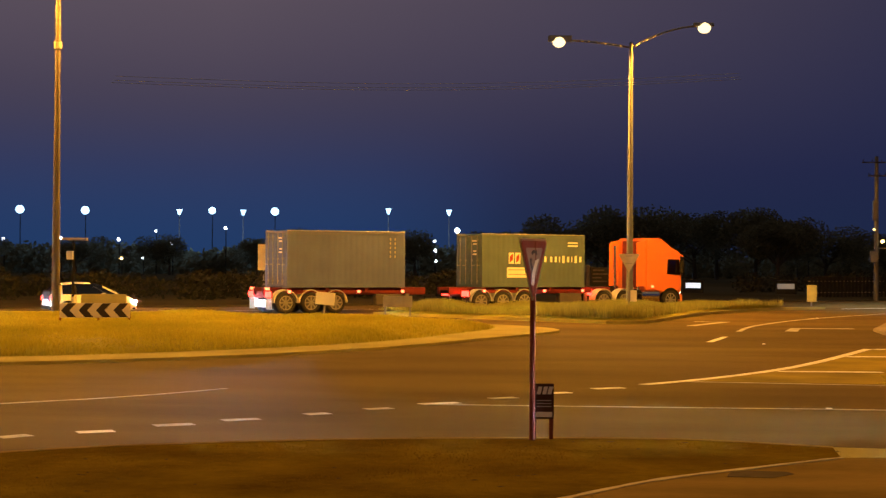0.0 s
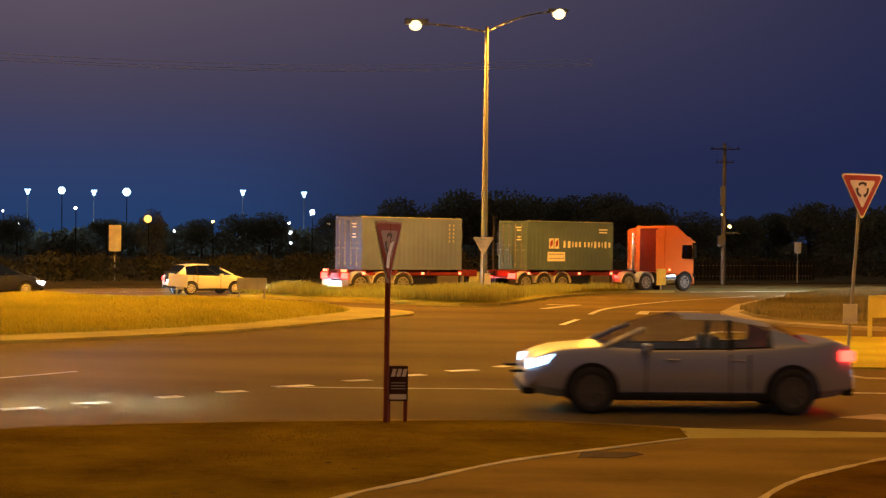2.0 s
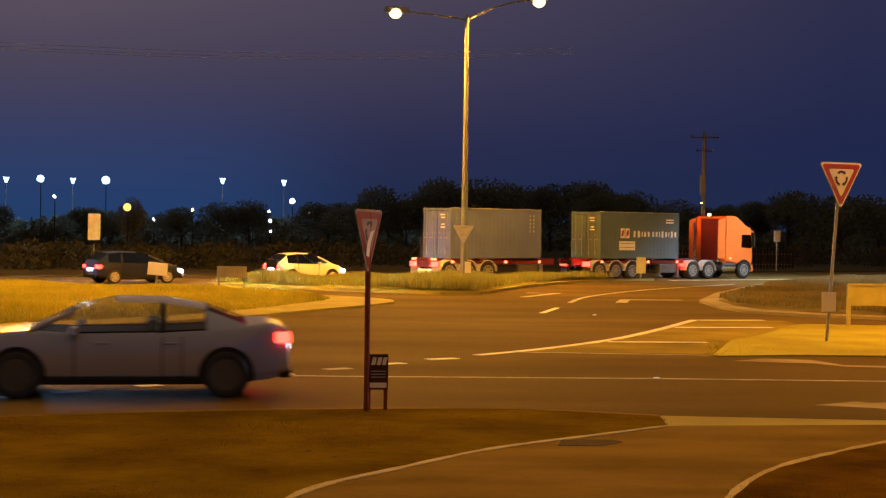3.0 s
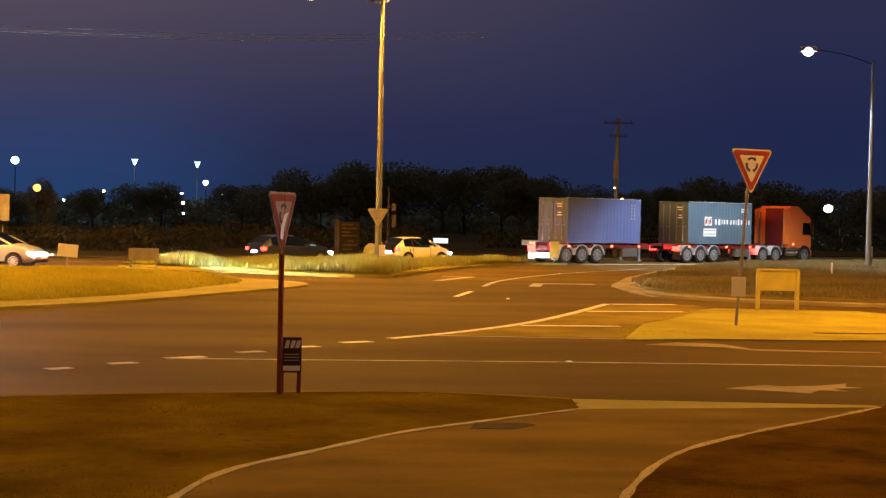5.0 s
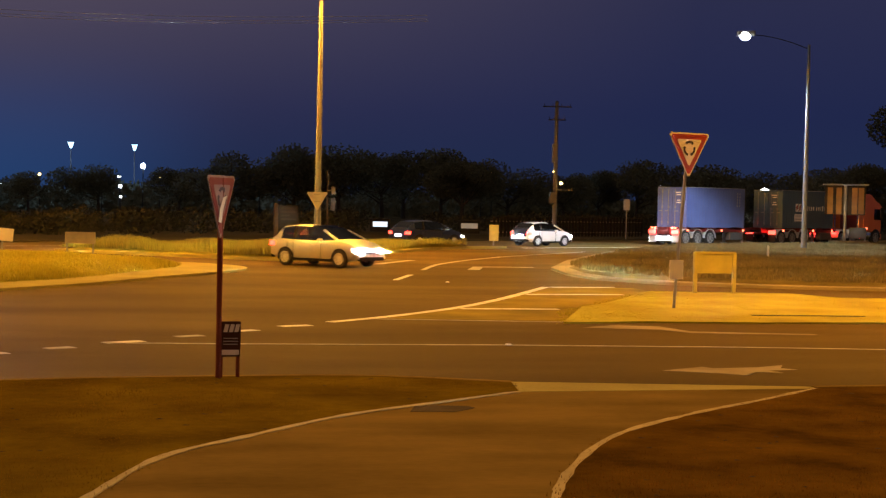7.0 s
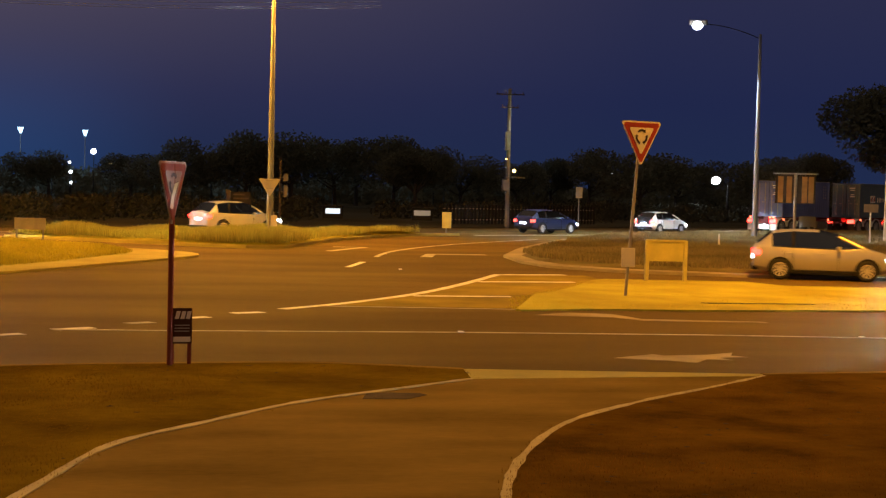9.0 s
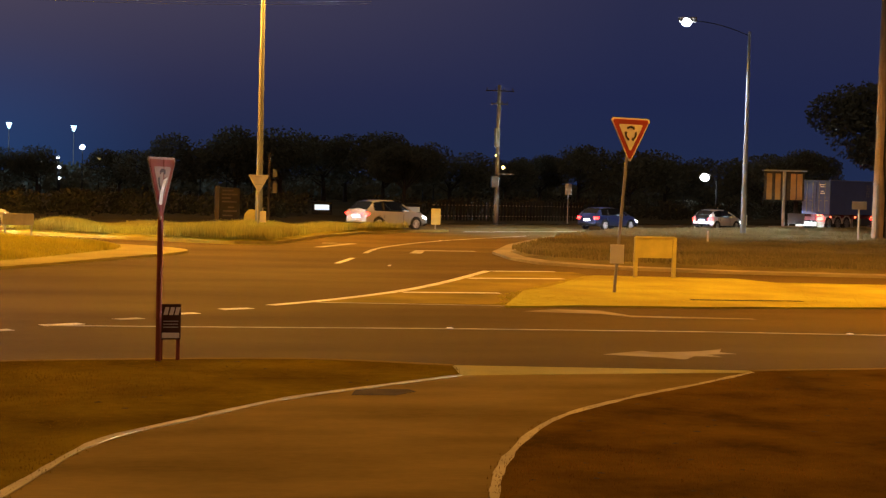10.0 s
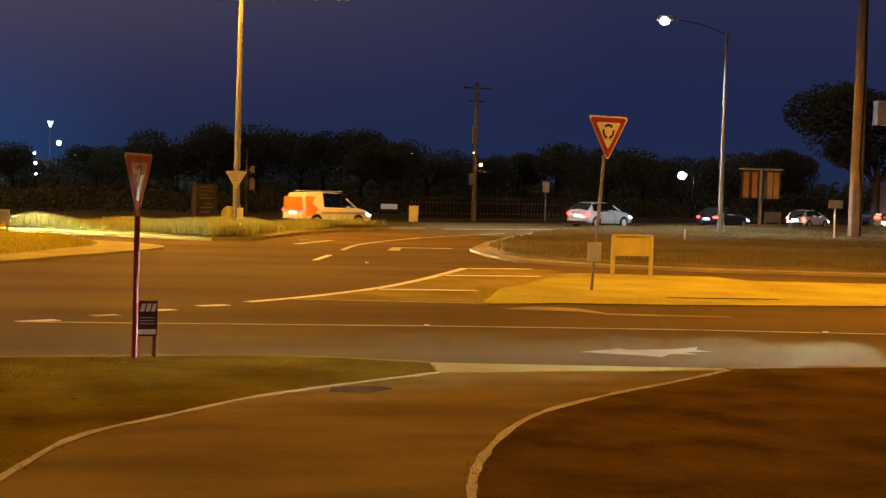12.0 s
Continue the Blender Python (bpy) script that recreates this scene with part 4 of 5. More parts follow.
def tufts(name, outline, count, h, z, mat, seed, label, rise=0.0, width=0.03):
    """Blades of grass; where the turf is crowned, rise is the crown's height."""
    rng = random.Random(seed)
    cx, cy = sum(p[0] for p in outline) / len(outline), sum(p[1] for p in outline) / len(outline)
    rim = sorted((math.atan2(q[1] - cy, q[0] - cx), math.hypot(q[0] - cx, q[1] - cy)) for q in outline)
    turns, reach = [q[0] for q in rim], [q[1] for q in rim]
    xs, ys = [p[0] for p in outline], [p[1] for p in outline]
    verts, faces = [], []
    tries = 0
    while len(faces) < count * 4 and tries < count * 30:
        tries += 1
        x, y = rng.uniform(max(min(xs), -34), min(max(xs), 62)), rng.uniform(min(ys), min(max(ys), 118))
        if abs(math.degrees(math.atan2(x, y)) - 4) > 26 or y < 9 or not inside(x, y, outline):
            continue
        up_ = 0.0
        if rise:
            share = math.hypot(x - cx, y - cy) / np.interp(math.atan2(y - cy, x - cx), turns, reach)
            up_ = rise * float(np.interp(share, (0.5, 0.8, 0.93, 1.0), (1.0, 0.75, 0.45, 0.02)))
        patch = 0.65 + 0.7 * noise.noise((x * 0.35, y * 0.35, seed))
        for _ in range(4):
            a, lean = rng.uniform(0, 6.28), rng.uniform(0.05, 0.5)
            hh = h * max(0.25, patch) * rng.uniform(0.55, 1.25)
            bx, by = x + rng.uniform(-0.12, 0.12), y + rng.uniform(-0.12, 0.12)
            dx, dy = math.cos(a), math.sin(a)
            i = len(verts)
            verts += [(bx - dy * width, by + dx * width, z + up_ - 0.03), (bx + dy * width, by - dx * width, z + up_ - 0.03), (bx + dx * lean * hh, by + dy * lean * hh, z + up_ + hh)]
            faces.append((i, i + 1, i + 2))
    me = bpy.data.meshes.new(name)
    me.from_pydata(verts, [], faces)
    me.materials.append(mat)
    return tagged(new(name, me), label, "grass", kind="stuff")


tufts("island_grass", INNER, 30000, 0.17, 0.07, BLADES, 5, "dry yellow grass tufts on the central island", 0.36, 0.022)
tufts("splitter_grass", STRIP_TURF, 22000, 0.46, 0.26, GREENBLADES, 6, "tall green and straw grass on the splitter island", 0.0, 0.017)
tufts("verge_grass", RIGHT_TURF, 30000, 0.17, 0.24, VERGEBLADES, 7, "brown tufts of grass on the verge", 0.0, 0.03)
tufts("lawn_grass", lawn_left, 15000, 0.024, 0.014, LAWNBLADES, 8, "short patchy lawn grass beside the driveway", 0.0, 0.008)
tufts("lawn_grass", lawn_right, 15000, 0.024, 0.014, WORNBLADES, 9, "short patchy lawn grass beside the driveway", 0.0, 0.008)


def litter(name, outline, count, seed, label):
    """Leaf scraps and clods of soil strewn over the turf."""
    rng = random.Random(seed)
    xs, ys = [q[0] for q in outline], [q[1] for q in outline]
    verts, faces = [], []
    while len(faces) < count:
        x, y = rng.uniform(max(min(xs), -12), min(max(xs), 14)), rng.uniform(10, 21)
        if not inside(x, y, outline) or noise.noise((x * 0.5, y * 0.5, seed)) < rng.uniform(-0.4, 0.35):
            continue
        r, n, i = rng.uniform(0.012, 0.05), 6, len(verts)
        a0, h = rng.uniform(0, 6), rng.uniform(0.003, 0.012)
        ring = [(x + r * rng.uniform(0.6, 1.6) * math.cos(a0 + 6.283 * k / n), y + r * rng.uniform(0.6, 1.2) * math.sin(a0 + 6.283 * k / n), 0.013) for k in range(n)]
        verts += ring + [(x + rng.uniform(-0.3, 0.3) * r, y, 0.014 + h)]
        faces += [(i + k, i + (k + 1) % n, i + n) for k in range(n)]
    me = bpy.data.meshes.new(name)
    me.from_pydata(verts, [], faces)
    me.materials.append(STAIN)
    return tagged(new(name, me), label, "litter", kind="stuff")


tufts("median_grass", MEDIAN, 3000, 0.022, 0.03, BLADES, 10, "short dry grass on the traffic island", 0.0, 0.015)
TIP = [(6.9, 30.9), (8.4, 31.3), (9.6, 34.0), (10.6, 37.4), (11.6, 41.6), (10.4, 39.6), (9.0, 36.9), (7.7, 34.2)]
tufts("island_weeds", TIP, 900, 0.05, 0.01, BLADES, 12, "straggling dry weeds at the traffic island's tapered tip", 0.0, 0.014)
litter("lawn_litter", lawn_left, 500, 3, "dark leaf scraps and clods strewn over the lawn")
litter("lawn_litter", lawn_right, 1100, 6, "dark leaf scraps and clods strewn over the worn lawn")


# ---- vehicles: +x ahead, resting on z = 0 ----
SHAPES = {  # along from the tail: share of the length, shoulder, roof
    "sedan": [(0, .58, .58), (.012, 1.02, 1.02), (.06, 1.10, 1.10), (.13, 1.05, 1.13), (.25, 1.0, 1.33), (.38, .97, 1.43), (.52, .96, 1.44), (.64, .95, 1.30), (.765, .98, 1.01), (.9, .92, .92), (.965, .82, .82), (1, .6, .6)],
    "hatch": [(0, .52, .52), (.01, .94, .94), (.03, 1.0, 1.1), (.13, .99, 1.43), (.28, .97, 1.5), (.46, .95, 1.49), (.60, .94, 1.37), (.77, .98, 1.01), (.91, .85, .85), (.98, .68, .68), (1, .45, .45)],
    "suv": [(0, .6, .6), (.008, 1.05, 1.05), (.03, 1.12, 1.2), (.13, 1.1, 1.58), (.28, 1.07, 1.67), (.47, 1.05, 1.66), (.60, 1.04, 1.5), (.73, 1.08, 1.11), (.9, .97, .97), (.975, .8, .8), (1, .55, .55)],
    "van": [(0, .55, .55), (.006, 1.05, 1.05), (.015, 1.1, 1.3), (.05, 1.1, 1.84), (.30, 1.1, 1.9), (.55, 1.08, 1.88), (.64, 1.06, 1.62), (.76, 1.08, 1.11), (.92, .95, .95), (.98, .78, .78), (1, .5, .5)]}


def section(u, zb, zr, length, width):
    x = (u - 0.5) * length
    e = abs(2 * u - 1)
    w = width / 2 * (1 - 0.10 * e ** 3.2)
    low = 0.2 + 0.12 * e ** 6
    cabin = zr - zb > 0.09
    r = w * 0.78 if cabin else w * 0.90
    z4 = zr - 0.05 if cabin else zb - 0.005
    pts = [(w * 0.80, low), (w * 0.965, low + 0.12), (w, zb * 0.62), (w * 0.975, zb - 0.05), (w * 0.95, zb), (r, z4 if cabin else zb + 0.012), (r * 0.82, zr if cabin else zb + 0.02), (0, zr + 0.018)]
    pts = [(p[0], min(p[1], zr + 0.018) if not cabin else p[1]) for p in pts]
    return [Vector((x, y, z)) for y, z in pts]


def wheel(name, r, width, parent, at, rim=ALLOY, spokes=10):
    """Turns about y; the outer face looks to -y for y < 0."""
    side = -1 if at[1] < 0 else 1
    b = bmesh.new()
    prof = [(0.62 * r, 0.5), (0.93 * r, 0.5), (r, 0.36), (r, -0.36), (0.93 * r, -0.5), (0.62 * r, -0.5)]
    n = 28
    ringv = [[b.verts.new((rr * math.cos(2 * math.pi * i / n), ww * width, rr * math.sin(2 * math.pi * i / n))) for rr, ww in prof] for i in range(n)]
    for i in range(n):
        for j in range(len(prof)):
            b.faces.new((ringv[i][j], ringv[i][(j + 1) % 6], ringv[(i + 1) % n][(j + 1) % 6], ringv[(i + 1) % n][j]))
    bmesh.ops.recalc_face_normals(b, faces=b.faces[:])
    wh = part(name, b, RUBBER, parent, smooth=True)
    wh.location = at
    b = bmesh.new()
    yo = side * width * 0.5
    tube(b, (0, yo - side * 0.02, 0), (0, yo - side * 0.04, 0), 0.63 * r, 0.63 * r, 24)
    part("wheel_disc", b, DULLSTEEL, wh)
    b = bmesh.new()
    tube(b, (0, yo - side * 0.03, 0), (0, yo + side * 0.008, 0), 0.16 * r, 0.13 * r, 12)
    for i in range(spokes):
        a = 2 * math.pi * i / spokes
        d = Vector((math.cos(a), 0, math.sin(a)))
        box(b, d * 0.36 * r + Vector((0, yo - side * 0.015, 0)), (0.54 * r, 0.03, 0.12 * r), 0, Matrix.Rotation(-a, 3, "Y"))
    ring = [b.verts.new((k * r * math.cos(2 * math.pi * i / 28), yo + side * 0.002, k * r * math.sin(2 * math.pi * i / 28))) for k in (0.57, 0.66) for i in range(28)]
    for i in range(28):
        b.faces.new((ring[i], ring[(i + 1) % 28], ring[28 + (i + 1) % 28], ring[28 + i]))
    part("rim", b, rim, wh)
    return wh


def panel_between(b, a0, a1, b0, b1, off, side):
    """A quad between two edges, pushed outwards."""
    vs = [b.verts.new((p.x, side * (p.y + off), p.z + off * 0.3)) for p in (a0, b0, b1, a1)]
    b.faces.new(vs if side > 0 else vs[::-1])


def car(name, m, shape, length, width, scale_z, paint, label, wheel_r=0.33, glass=GLASS, beam=HEADLAMP):
    top = root(name, m, label, "car" if shape != "van" else "van", "cars")
    rows = [section(u, zb * scale_z, zr * scale_z, length, width) for u, zb, zr in SHAPES[shape]]
    cabin = [zr - zb > 0.2 for u, zb, zr in SHAPES[shape]]
    first, last = cabin.index(True), len(cabin) - 1 - cabin[::-1].index(True)
    b = bmesh.new()
    grid = []
    for pts in rows:
        line = [b.verts.new((p.x, p.y, p.z)) for p in pts] + [b.verts.new((p.x, -p.y, p.z)) for p in pts[-2::-1]]
        grid.append(line)
    k = len(grid[0])
    for i in range(len(grid) - 1):
        for j in range(k - 1):
            jj = j if j < 7 else 13 - j
            side_hole = jj == 4 and first <= i < last
            if shape == "van" and i < last - 2:
                side_hole = False
            front_hole = jj in (5, 6) and i in (last, last - 1) and SHAPES[shape][i + 1][2] < SHAPES[shape][i][2] - 0.1
            front_hole = front_hole or (jj == 4 and i == last)
            back_hole = jj in (5, 6) and i == first - 1 and shape != "van"
            if side_hole or front_hole or back_hole:
                continue
            b.faces.new((grid[i][j], grid[i + 1][j], grid[i + 1][j + 1], grid[i][j + 1]))
    b.faces.new(grid[0])
    b.faces.new(grid[-1][::-1])
    bmesh.ops.recalc_face_normals(b, faces=b.faces[:])
    body = part("body", b, paint, top, smooth=False)
    mod = body.modifiers.new("round", "BEVEL")
    mod.width, mod.segments, mod.limit_method, mod.angle_limit = 0.03, 2, "ANGLE", radians(25)
    for p in body.data.polygons:
        p.use_smooth = True
    # side windows
    start = first if shape != "van" else last - 2
    halfway = (start + last) // 2
    for side in (1, -1):
        for lo, hi in ((start, halfway), (halfway, last)):
            if lo == hi:
                continue
            b = bmesh.new()
            for i in range(lo, hi):
                panel_between(b, rows[i][4], rows[i][5], rows[i + 1][4], rows[i + 1][5], -0.004, side)
            part("side_window", b, glass, top, smooth=True)
        b = bmesh.new()
        a, c = rows[halfway][4], rows[halfway][5]
        tube(b, (a.x, side * (a.y + 0.004), a.z - 0.02), (c.x, side * (c.y + 0.004), c.z), 0.045, 0.04, 6)
        part("door_pillar", b, BLACK, top)
        b = bmesh.new()
        xa, xc = rows[start][4], rows[last][4]
        tube(b, (rows[last][5].x, side * rows[last][5].y, rows[last][5].z), (rows[last + 1][4].x, side * rows[last + 1][4].y, rows[last + 1][4].z), 0.04, 0.045, 6)
        part("windscreen_pillar", b, paint, top)
        b = bmesh.new()
        mp = rows[last][4]
        box(b, (mp.x - 0.02, side * (mp.y + 0.1), mp.z + 0.03), (0.12, 0.2, 0.13), 0.03)
        part("door_mirror", b, paint, top)
        b = bmesh.new()
        for i in range(start, last):
            tube(b, (rows[i][4].x, side * (rows[i][4].y + 0.004), rows[i][4].z), (rows[i + 1][4].x, side * (rows[i + 1][4].y + 0.004), rows[i + 1][4].z), 0.014, 0.014, 5)
        part("window_trim", b, BLACK, top)
        for x in (rows[halfway][4].x - 0.12, rows[halfway][4].x + 0.85):
            b = bmesh.new()
            box(b, (x, side * (width / 2 * 0.985), 0.80 * scale_z), (0.18, 0.05, 0.03), 0.01)
            part("door_handle", b, paint, top)
        for x in (rows[halfway][4].x, rows[last][4].x - 0.02, rows[start][4].x + 0.35):
            b = bmesh.new()
            box(b, (x, side * (width / 2 * 0.992), 0.58), (0.012, 0.02, 0.62))
            part("door_seam", b, BLACK, top)
        b = bmesh.new()
        box(b, (0, side * width / 2 * 0.955, 0.25), (length * 0.52, 0.05, 0.1), 0.02)
        part("sill", b, BLACK, top)
    # windscreen and rear window
    for name_, idx in (("windscreen", [i for i in (last - 1, last) if SHAPES[shape][i + 1][2] < SHAPES[shape][i][2] - 0.1]), ("rear_window", [] if shape == "van" else [first - 1])):
        b = bmesh.new()
        for i in idx:
            for side in (1, -1):
                for j in (5, 6):
                    vs = [b.verts.new((p.x, side * p.y, p.z + 0.004)) for p in (rows[i][j], rows[i + 1][j], rows[i + 1][j + 1], rows[i][j + 1])]
                    b.faces.new(vs if side > 0 else vs[::-1])
            if i == last:
                for side in (1, -1):
                    panel_between(b, rows[i][4], rows[i][5], rows[i + 1][4], rows[i + 1][5], 0, side)
        if b.faces:
            part(name_, b, glass, top, smooth=True)
        else:
            b.free()
    # cabin
    for x, wd in ((rows[halfway][4].x + 0.35, 0.5), (rows[halfway][4].x - 0.75, 1.2)):
        for y in ((-0.36, 0.36) if wd < 1 else (0,)):
            b = bmesh.new()
            box(b, (x - 0.2, y, 0.78 * scale_z), (0.16, wd, 0.7), 0.05)
            part("seat_back", b, BLACK, top)
    b = bmesh.new()
    box(b, (0, 0, 0.42), (length * 0.8, width * 0.84, 0.3), 0.05)
    part("floor_pan", b, BLACK, top)
    # wheels and arches
    for u in (0.19, 0.80):
        x = (u - 0.5) * length
        for side in (-1, 1):
            y = side * (width / 2 - 0.085)
            wheel("wheel", wheel_r, 0.22, top, (x, y, wheel_r), DULLSTEEL if shape == "sedan" else ALLOY)
            b = bmesh.new()
            n = 18
            pts = []
            for i in range(n + 1):
                a = math.pi * (i / n) * 1.16 - 0.25
                pts.append((x + (wheel_r + 0.06) * math.cos(a), wheel_r + (wheel_r + 0.06) * math.sin(a)))
            upright(b, pts, side * (width / 2 - 0.03), side * (width / 2 + 0.002))
            part("wheel_arch", b, BLACK, top)
    # lamps, bumpers and plates
    zf, zt = SHAPES[shape][-2][2] * scale_z, SHAPES[shape][1][1] * scale_z
    for side in (-1, 1):
        b = bmesh.new()
        upright(b, [(length * 0.5 - 0.42, zf + 0.05), (length * 0.5 - 0.05, zf - 0.06), (length * 0.5 - 0.035, zf - 0.17), (length * 0.5 - 0.3, zf - 0.10)], side * width * 0.30, side * width * 0.462)
        part("headlight", b, beam, top, "glowing white headlight")
        b = bmesh.new()
        box(b, (-length * 0.5 + 0.10, side * width * 0.40, zt - 0.14), (0.22, width * 0.15, 0.16), 0.03)
        part("tail_light", b, TAILLAMP, top, "glowing red tail light")
        b = bmesh.new()
        box(b, (length * 0.5 - 0.16, side * width * 0.36, 0.42), (0.12, 0.2, 0.1), 0.02)
        part("fog_lamp", b, CHROME, top)
    b = bmesh.new()
    box(b, (length * 0.5 - 0.10, 0, zf - 0.22), (0.18, width * 0.5, 0.2), 0.03)
    part("grille", b, BLACK, top)
    b = bmesh.new()
    box(b, (length * 0.5 - 0.06, 0, 0.33), (0.2, width * 0.8, 0.14), 0.03)
    part("front_bumper", b, BLACK, top)
    b = bmesh.new()
    box(b, (-length * 0.5 + 0.06, 0, 0.36), (0.18, width * 0.82, 0.16), 0.03)
    part("rear_bumper", b, BLACK, top)
    # the plate itself glows, standing for the light that falls on it
    b = bmesh.new()
    box(b, (-length * 0.5 - 0.012, 0, zt - 0.28 * scale_z), (0.03, 0.5, 0.13), 0.004)
    part("number_plate", b, LITPLATE, top)
    return top


def dipped_beam(top, length, glow_mat=PROJECTOR, vane=0.20, tilt=1.4, cells=(-0.114, -0.057, 0, 0.057, 0.114)):
    """Adds a headlight beam low in each corner: a bright bar behind dark, slightly drooping vanes."""
    for side in (-1, 1):
        at, droop = Vector((length * 0.5 + 0.02, side * 0.60, 0.60)), Matrix.Rotation(radians(tilt), 3, "Y")
        b = bmesh.new()
        for z in (-0.016, 0.016):
            box(b, at + droop @ Vector((vane / 2 - 0.02, 0, z)), (vane, 0.23, 0.006), 0, droop)
        for y in cells:
            box(b, at + droop @ Vector((vane / 2 - 0.02, y, 0)), (vane, 0.004, 0.03), 0, droop)
        lamp_ = part("beam_vanes", b, BLACK, top)
        b = bmesh.new()
        box(b, at + droop @ Vector((-0.015, 0, 0)), (0.006, 0.22, 0.024), 0, droop)
        part("beam_bar", b, glow_mat, lamp_, "added bright bar that throws the headlight's beam")


SILVERBLUE = car_paint("grey_metallic", (0.36, 0.39, 0.48), 0.35, 0.3)
WHITECAR = car_paint("white_car_paint", (0.78, 0.78, 0.76), 0.3, 0.0)
SILVER = car_paint("silver_metallic", (0.52, 0.53, 0.54), 0.33, 0.5)
BLUECAR = car_paint("dark_blue_paint", (0.013, 0.020, 0.065), 0.3, 0.2)
ORANGE = car_paint("orange_paint", (0.74, 0.19, 0.035), 0.35, 0.0)
VANORANGE = material("orange_lit_pattern", (0.75, 0.27, 0.06), 0.5, 0, 0.15, 2, 20)
BLUEBOX = material("blue_container_paint", (0.104, 0.138, 0.33), 0.55, 0.1, 0.2, 0.8, 12)
TEALBOX = material("teal_container_paint", (0.092, 0.138, 0.175), 0.55, 0.1, 0.2, 0.8, 12)
REDFRAME = material("red_chassis_paint", (0.15, 0.014, 0.010), 0.5, 0.1, 0.3, 1.5, 15)

sedan = car("sedan", pose(8, 24, 0), "sedan", 4.88, 1.84, 1.0, SILVERBLUE, "grey metallic sedan with lit headlights", 0.345, GLASS, HEADLAMP_NEAR)
next_sedan = car("sedan", pose(30, 25, 0), "sedan", 4.88, 1.84, 1.0, SILVERBLUE, "grey sedan with lit headlights following along the near lane", 0.345, GLASS, HEADLAMP_NEAR)
white_hatch = car("hatchback", pose(-19, 64, 0), "hatch", 3.7, 1.66, 0.94, WHITECAR, "small white five-door hatchback with lit lamps", 0.30, DARKGLASS)
silver_hatch = car("hatchback", pose(-13, 66, 0), "hatch", 4.25, 1.76, 1.02, SILVER, "silver five-door hatchback with bright headlights", 0.32, DARKGLASS)
blue_car = car("hatchback", pose(-30, 57, 0), "hatch", 4.2, 1.75, 0.97, BLUECAR, "dark blue hatchback with lit tail lights", 0.32, DARKGLASS)
suv = car("suv", pose(-60, 40, 0), "suv", 4.6, 1.86, 1.0, SILVER, "silver sport utility car", 0.36, DARKGLASS)
van = car("panel_van", pose(-90, 20, 0), "van", 4.9, 1.86, 1.0, WHITECAR, "white panel van with an orange pattern and painted orange light at its rear", 0.33, DARKGLASS)
follower = car("hatchback", pose(-60, 60, 0), "hatch", 4.25, 1.76, 1.0, SILVER, "grey hatchback with bright headlights entering the roundabout", 0.32, DARKGLASS)
oncoming = car("sedan", pose(80, 130, 0), "sedan", 4.7, 1.82, 1.0, BLUECAR, "dark sedan with dazzling headlights coming along the far lane", 0.33, DARKGLASS)
for one, long in ((sedan, 4.88), (next_sedan, 4.88), (white_hatch, 3.7), (silver_hatch, 4.25), (blue_car, 4.2), (suv, 4.6), (van, 4.9), (follower, 4.25), (oncoming, 4.7)):
    if long == 4.25:
        dipped_beam(one, long, PROJECTOR_WIDE, 0.26, 0.3, (-0.114, 0.114))
    else:
        dipped_beam(one, long, PROJECTOR_NEAR if long == 4.88 else PROJECTOR, 0.20, 1.2)
# the van's orange: partly a pattern, partly orange light painted on its rear
for side in (-1, 1):
    b = bmesh.new()
    upright(b, [(-2.25, 0.62), (-1.75, 0.62), (-1.45, 1.0), (-1.8, 1.3), (-1.5, 1.66), (-2.2, 1.66)], side * 0.922, side * 0.945)
    for v in b.verts:
        v.co.y -= side * max(0, v.co.z - 1.1) * 0.36
    part("orange_lit_pattern", b, VANORANGE, van, "orange pattern panel with orange light in its colour")
    b = bmesh.new()
    box(b, (0.4, side * 0.935, 0.78), (3.2, 0.012, 0.12))
    part("side_stripe", b, SIGNBACK, van)
b = bmesh.new()
box(b, (-2.445, 0, 1.25), (0.03, 1.5, 0.75), 0.01)
part("orange_lit_rear", b, VANORANGE, van)
b = bmesh.new()
for y in (-0.6, 0.6):
    tube(b, (-1.9, y, 1.95), (0.5, y, 1.95), 0.025, 0.025, 6)
part("roof_rack", b, ALLOY, van)

# ---- the truck: tractor, two trailers and their containers ----


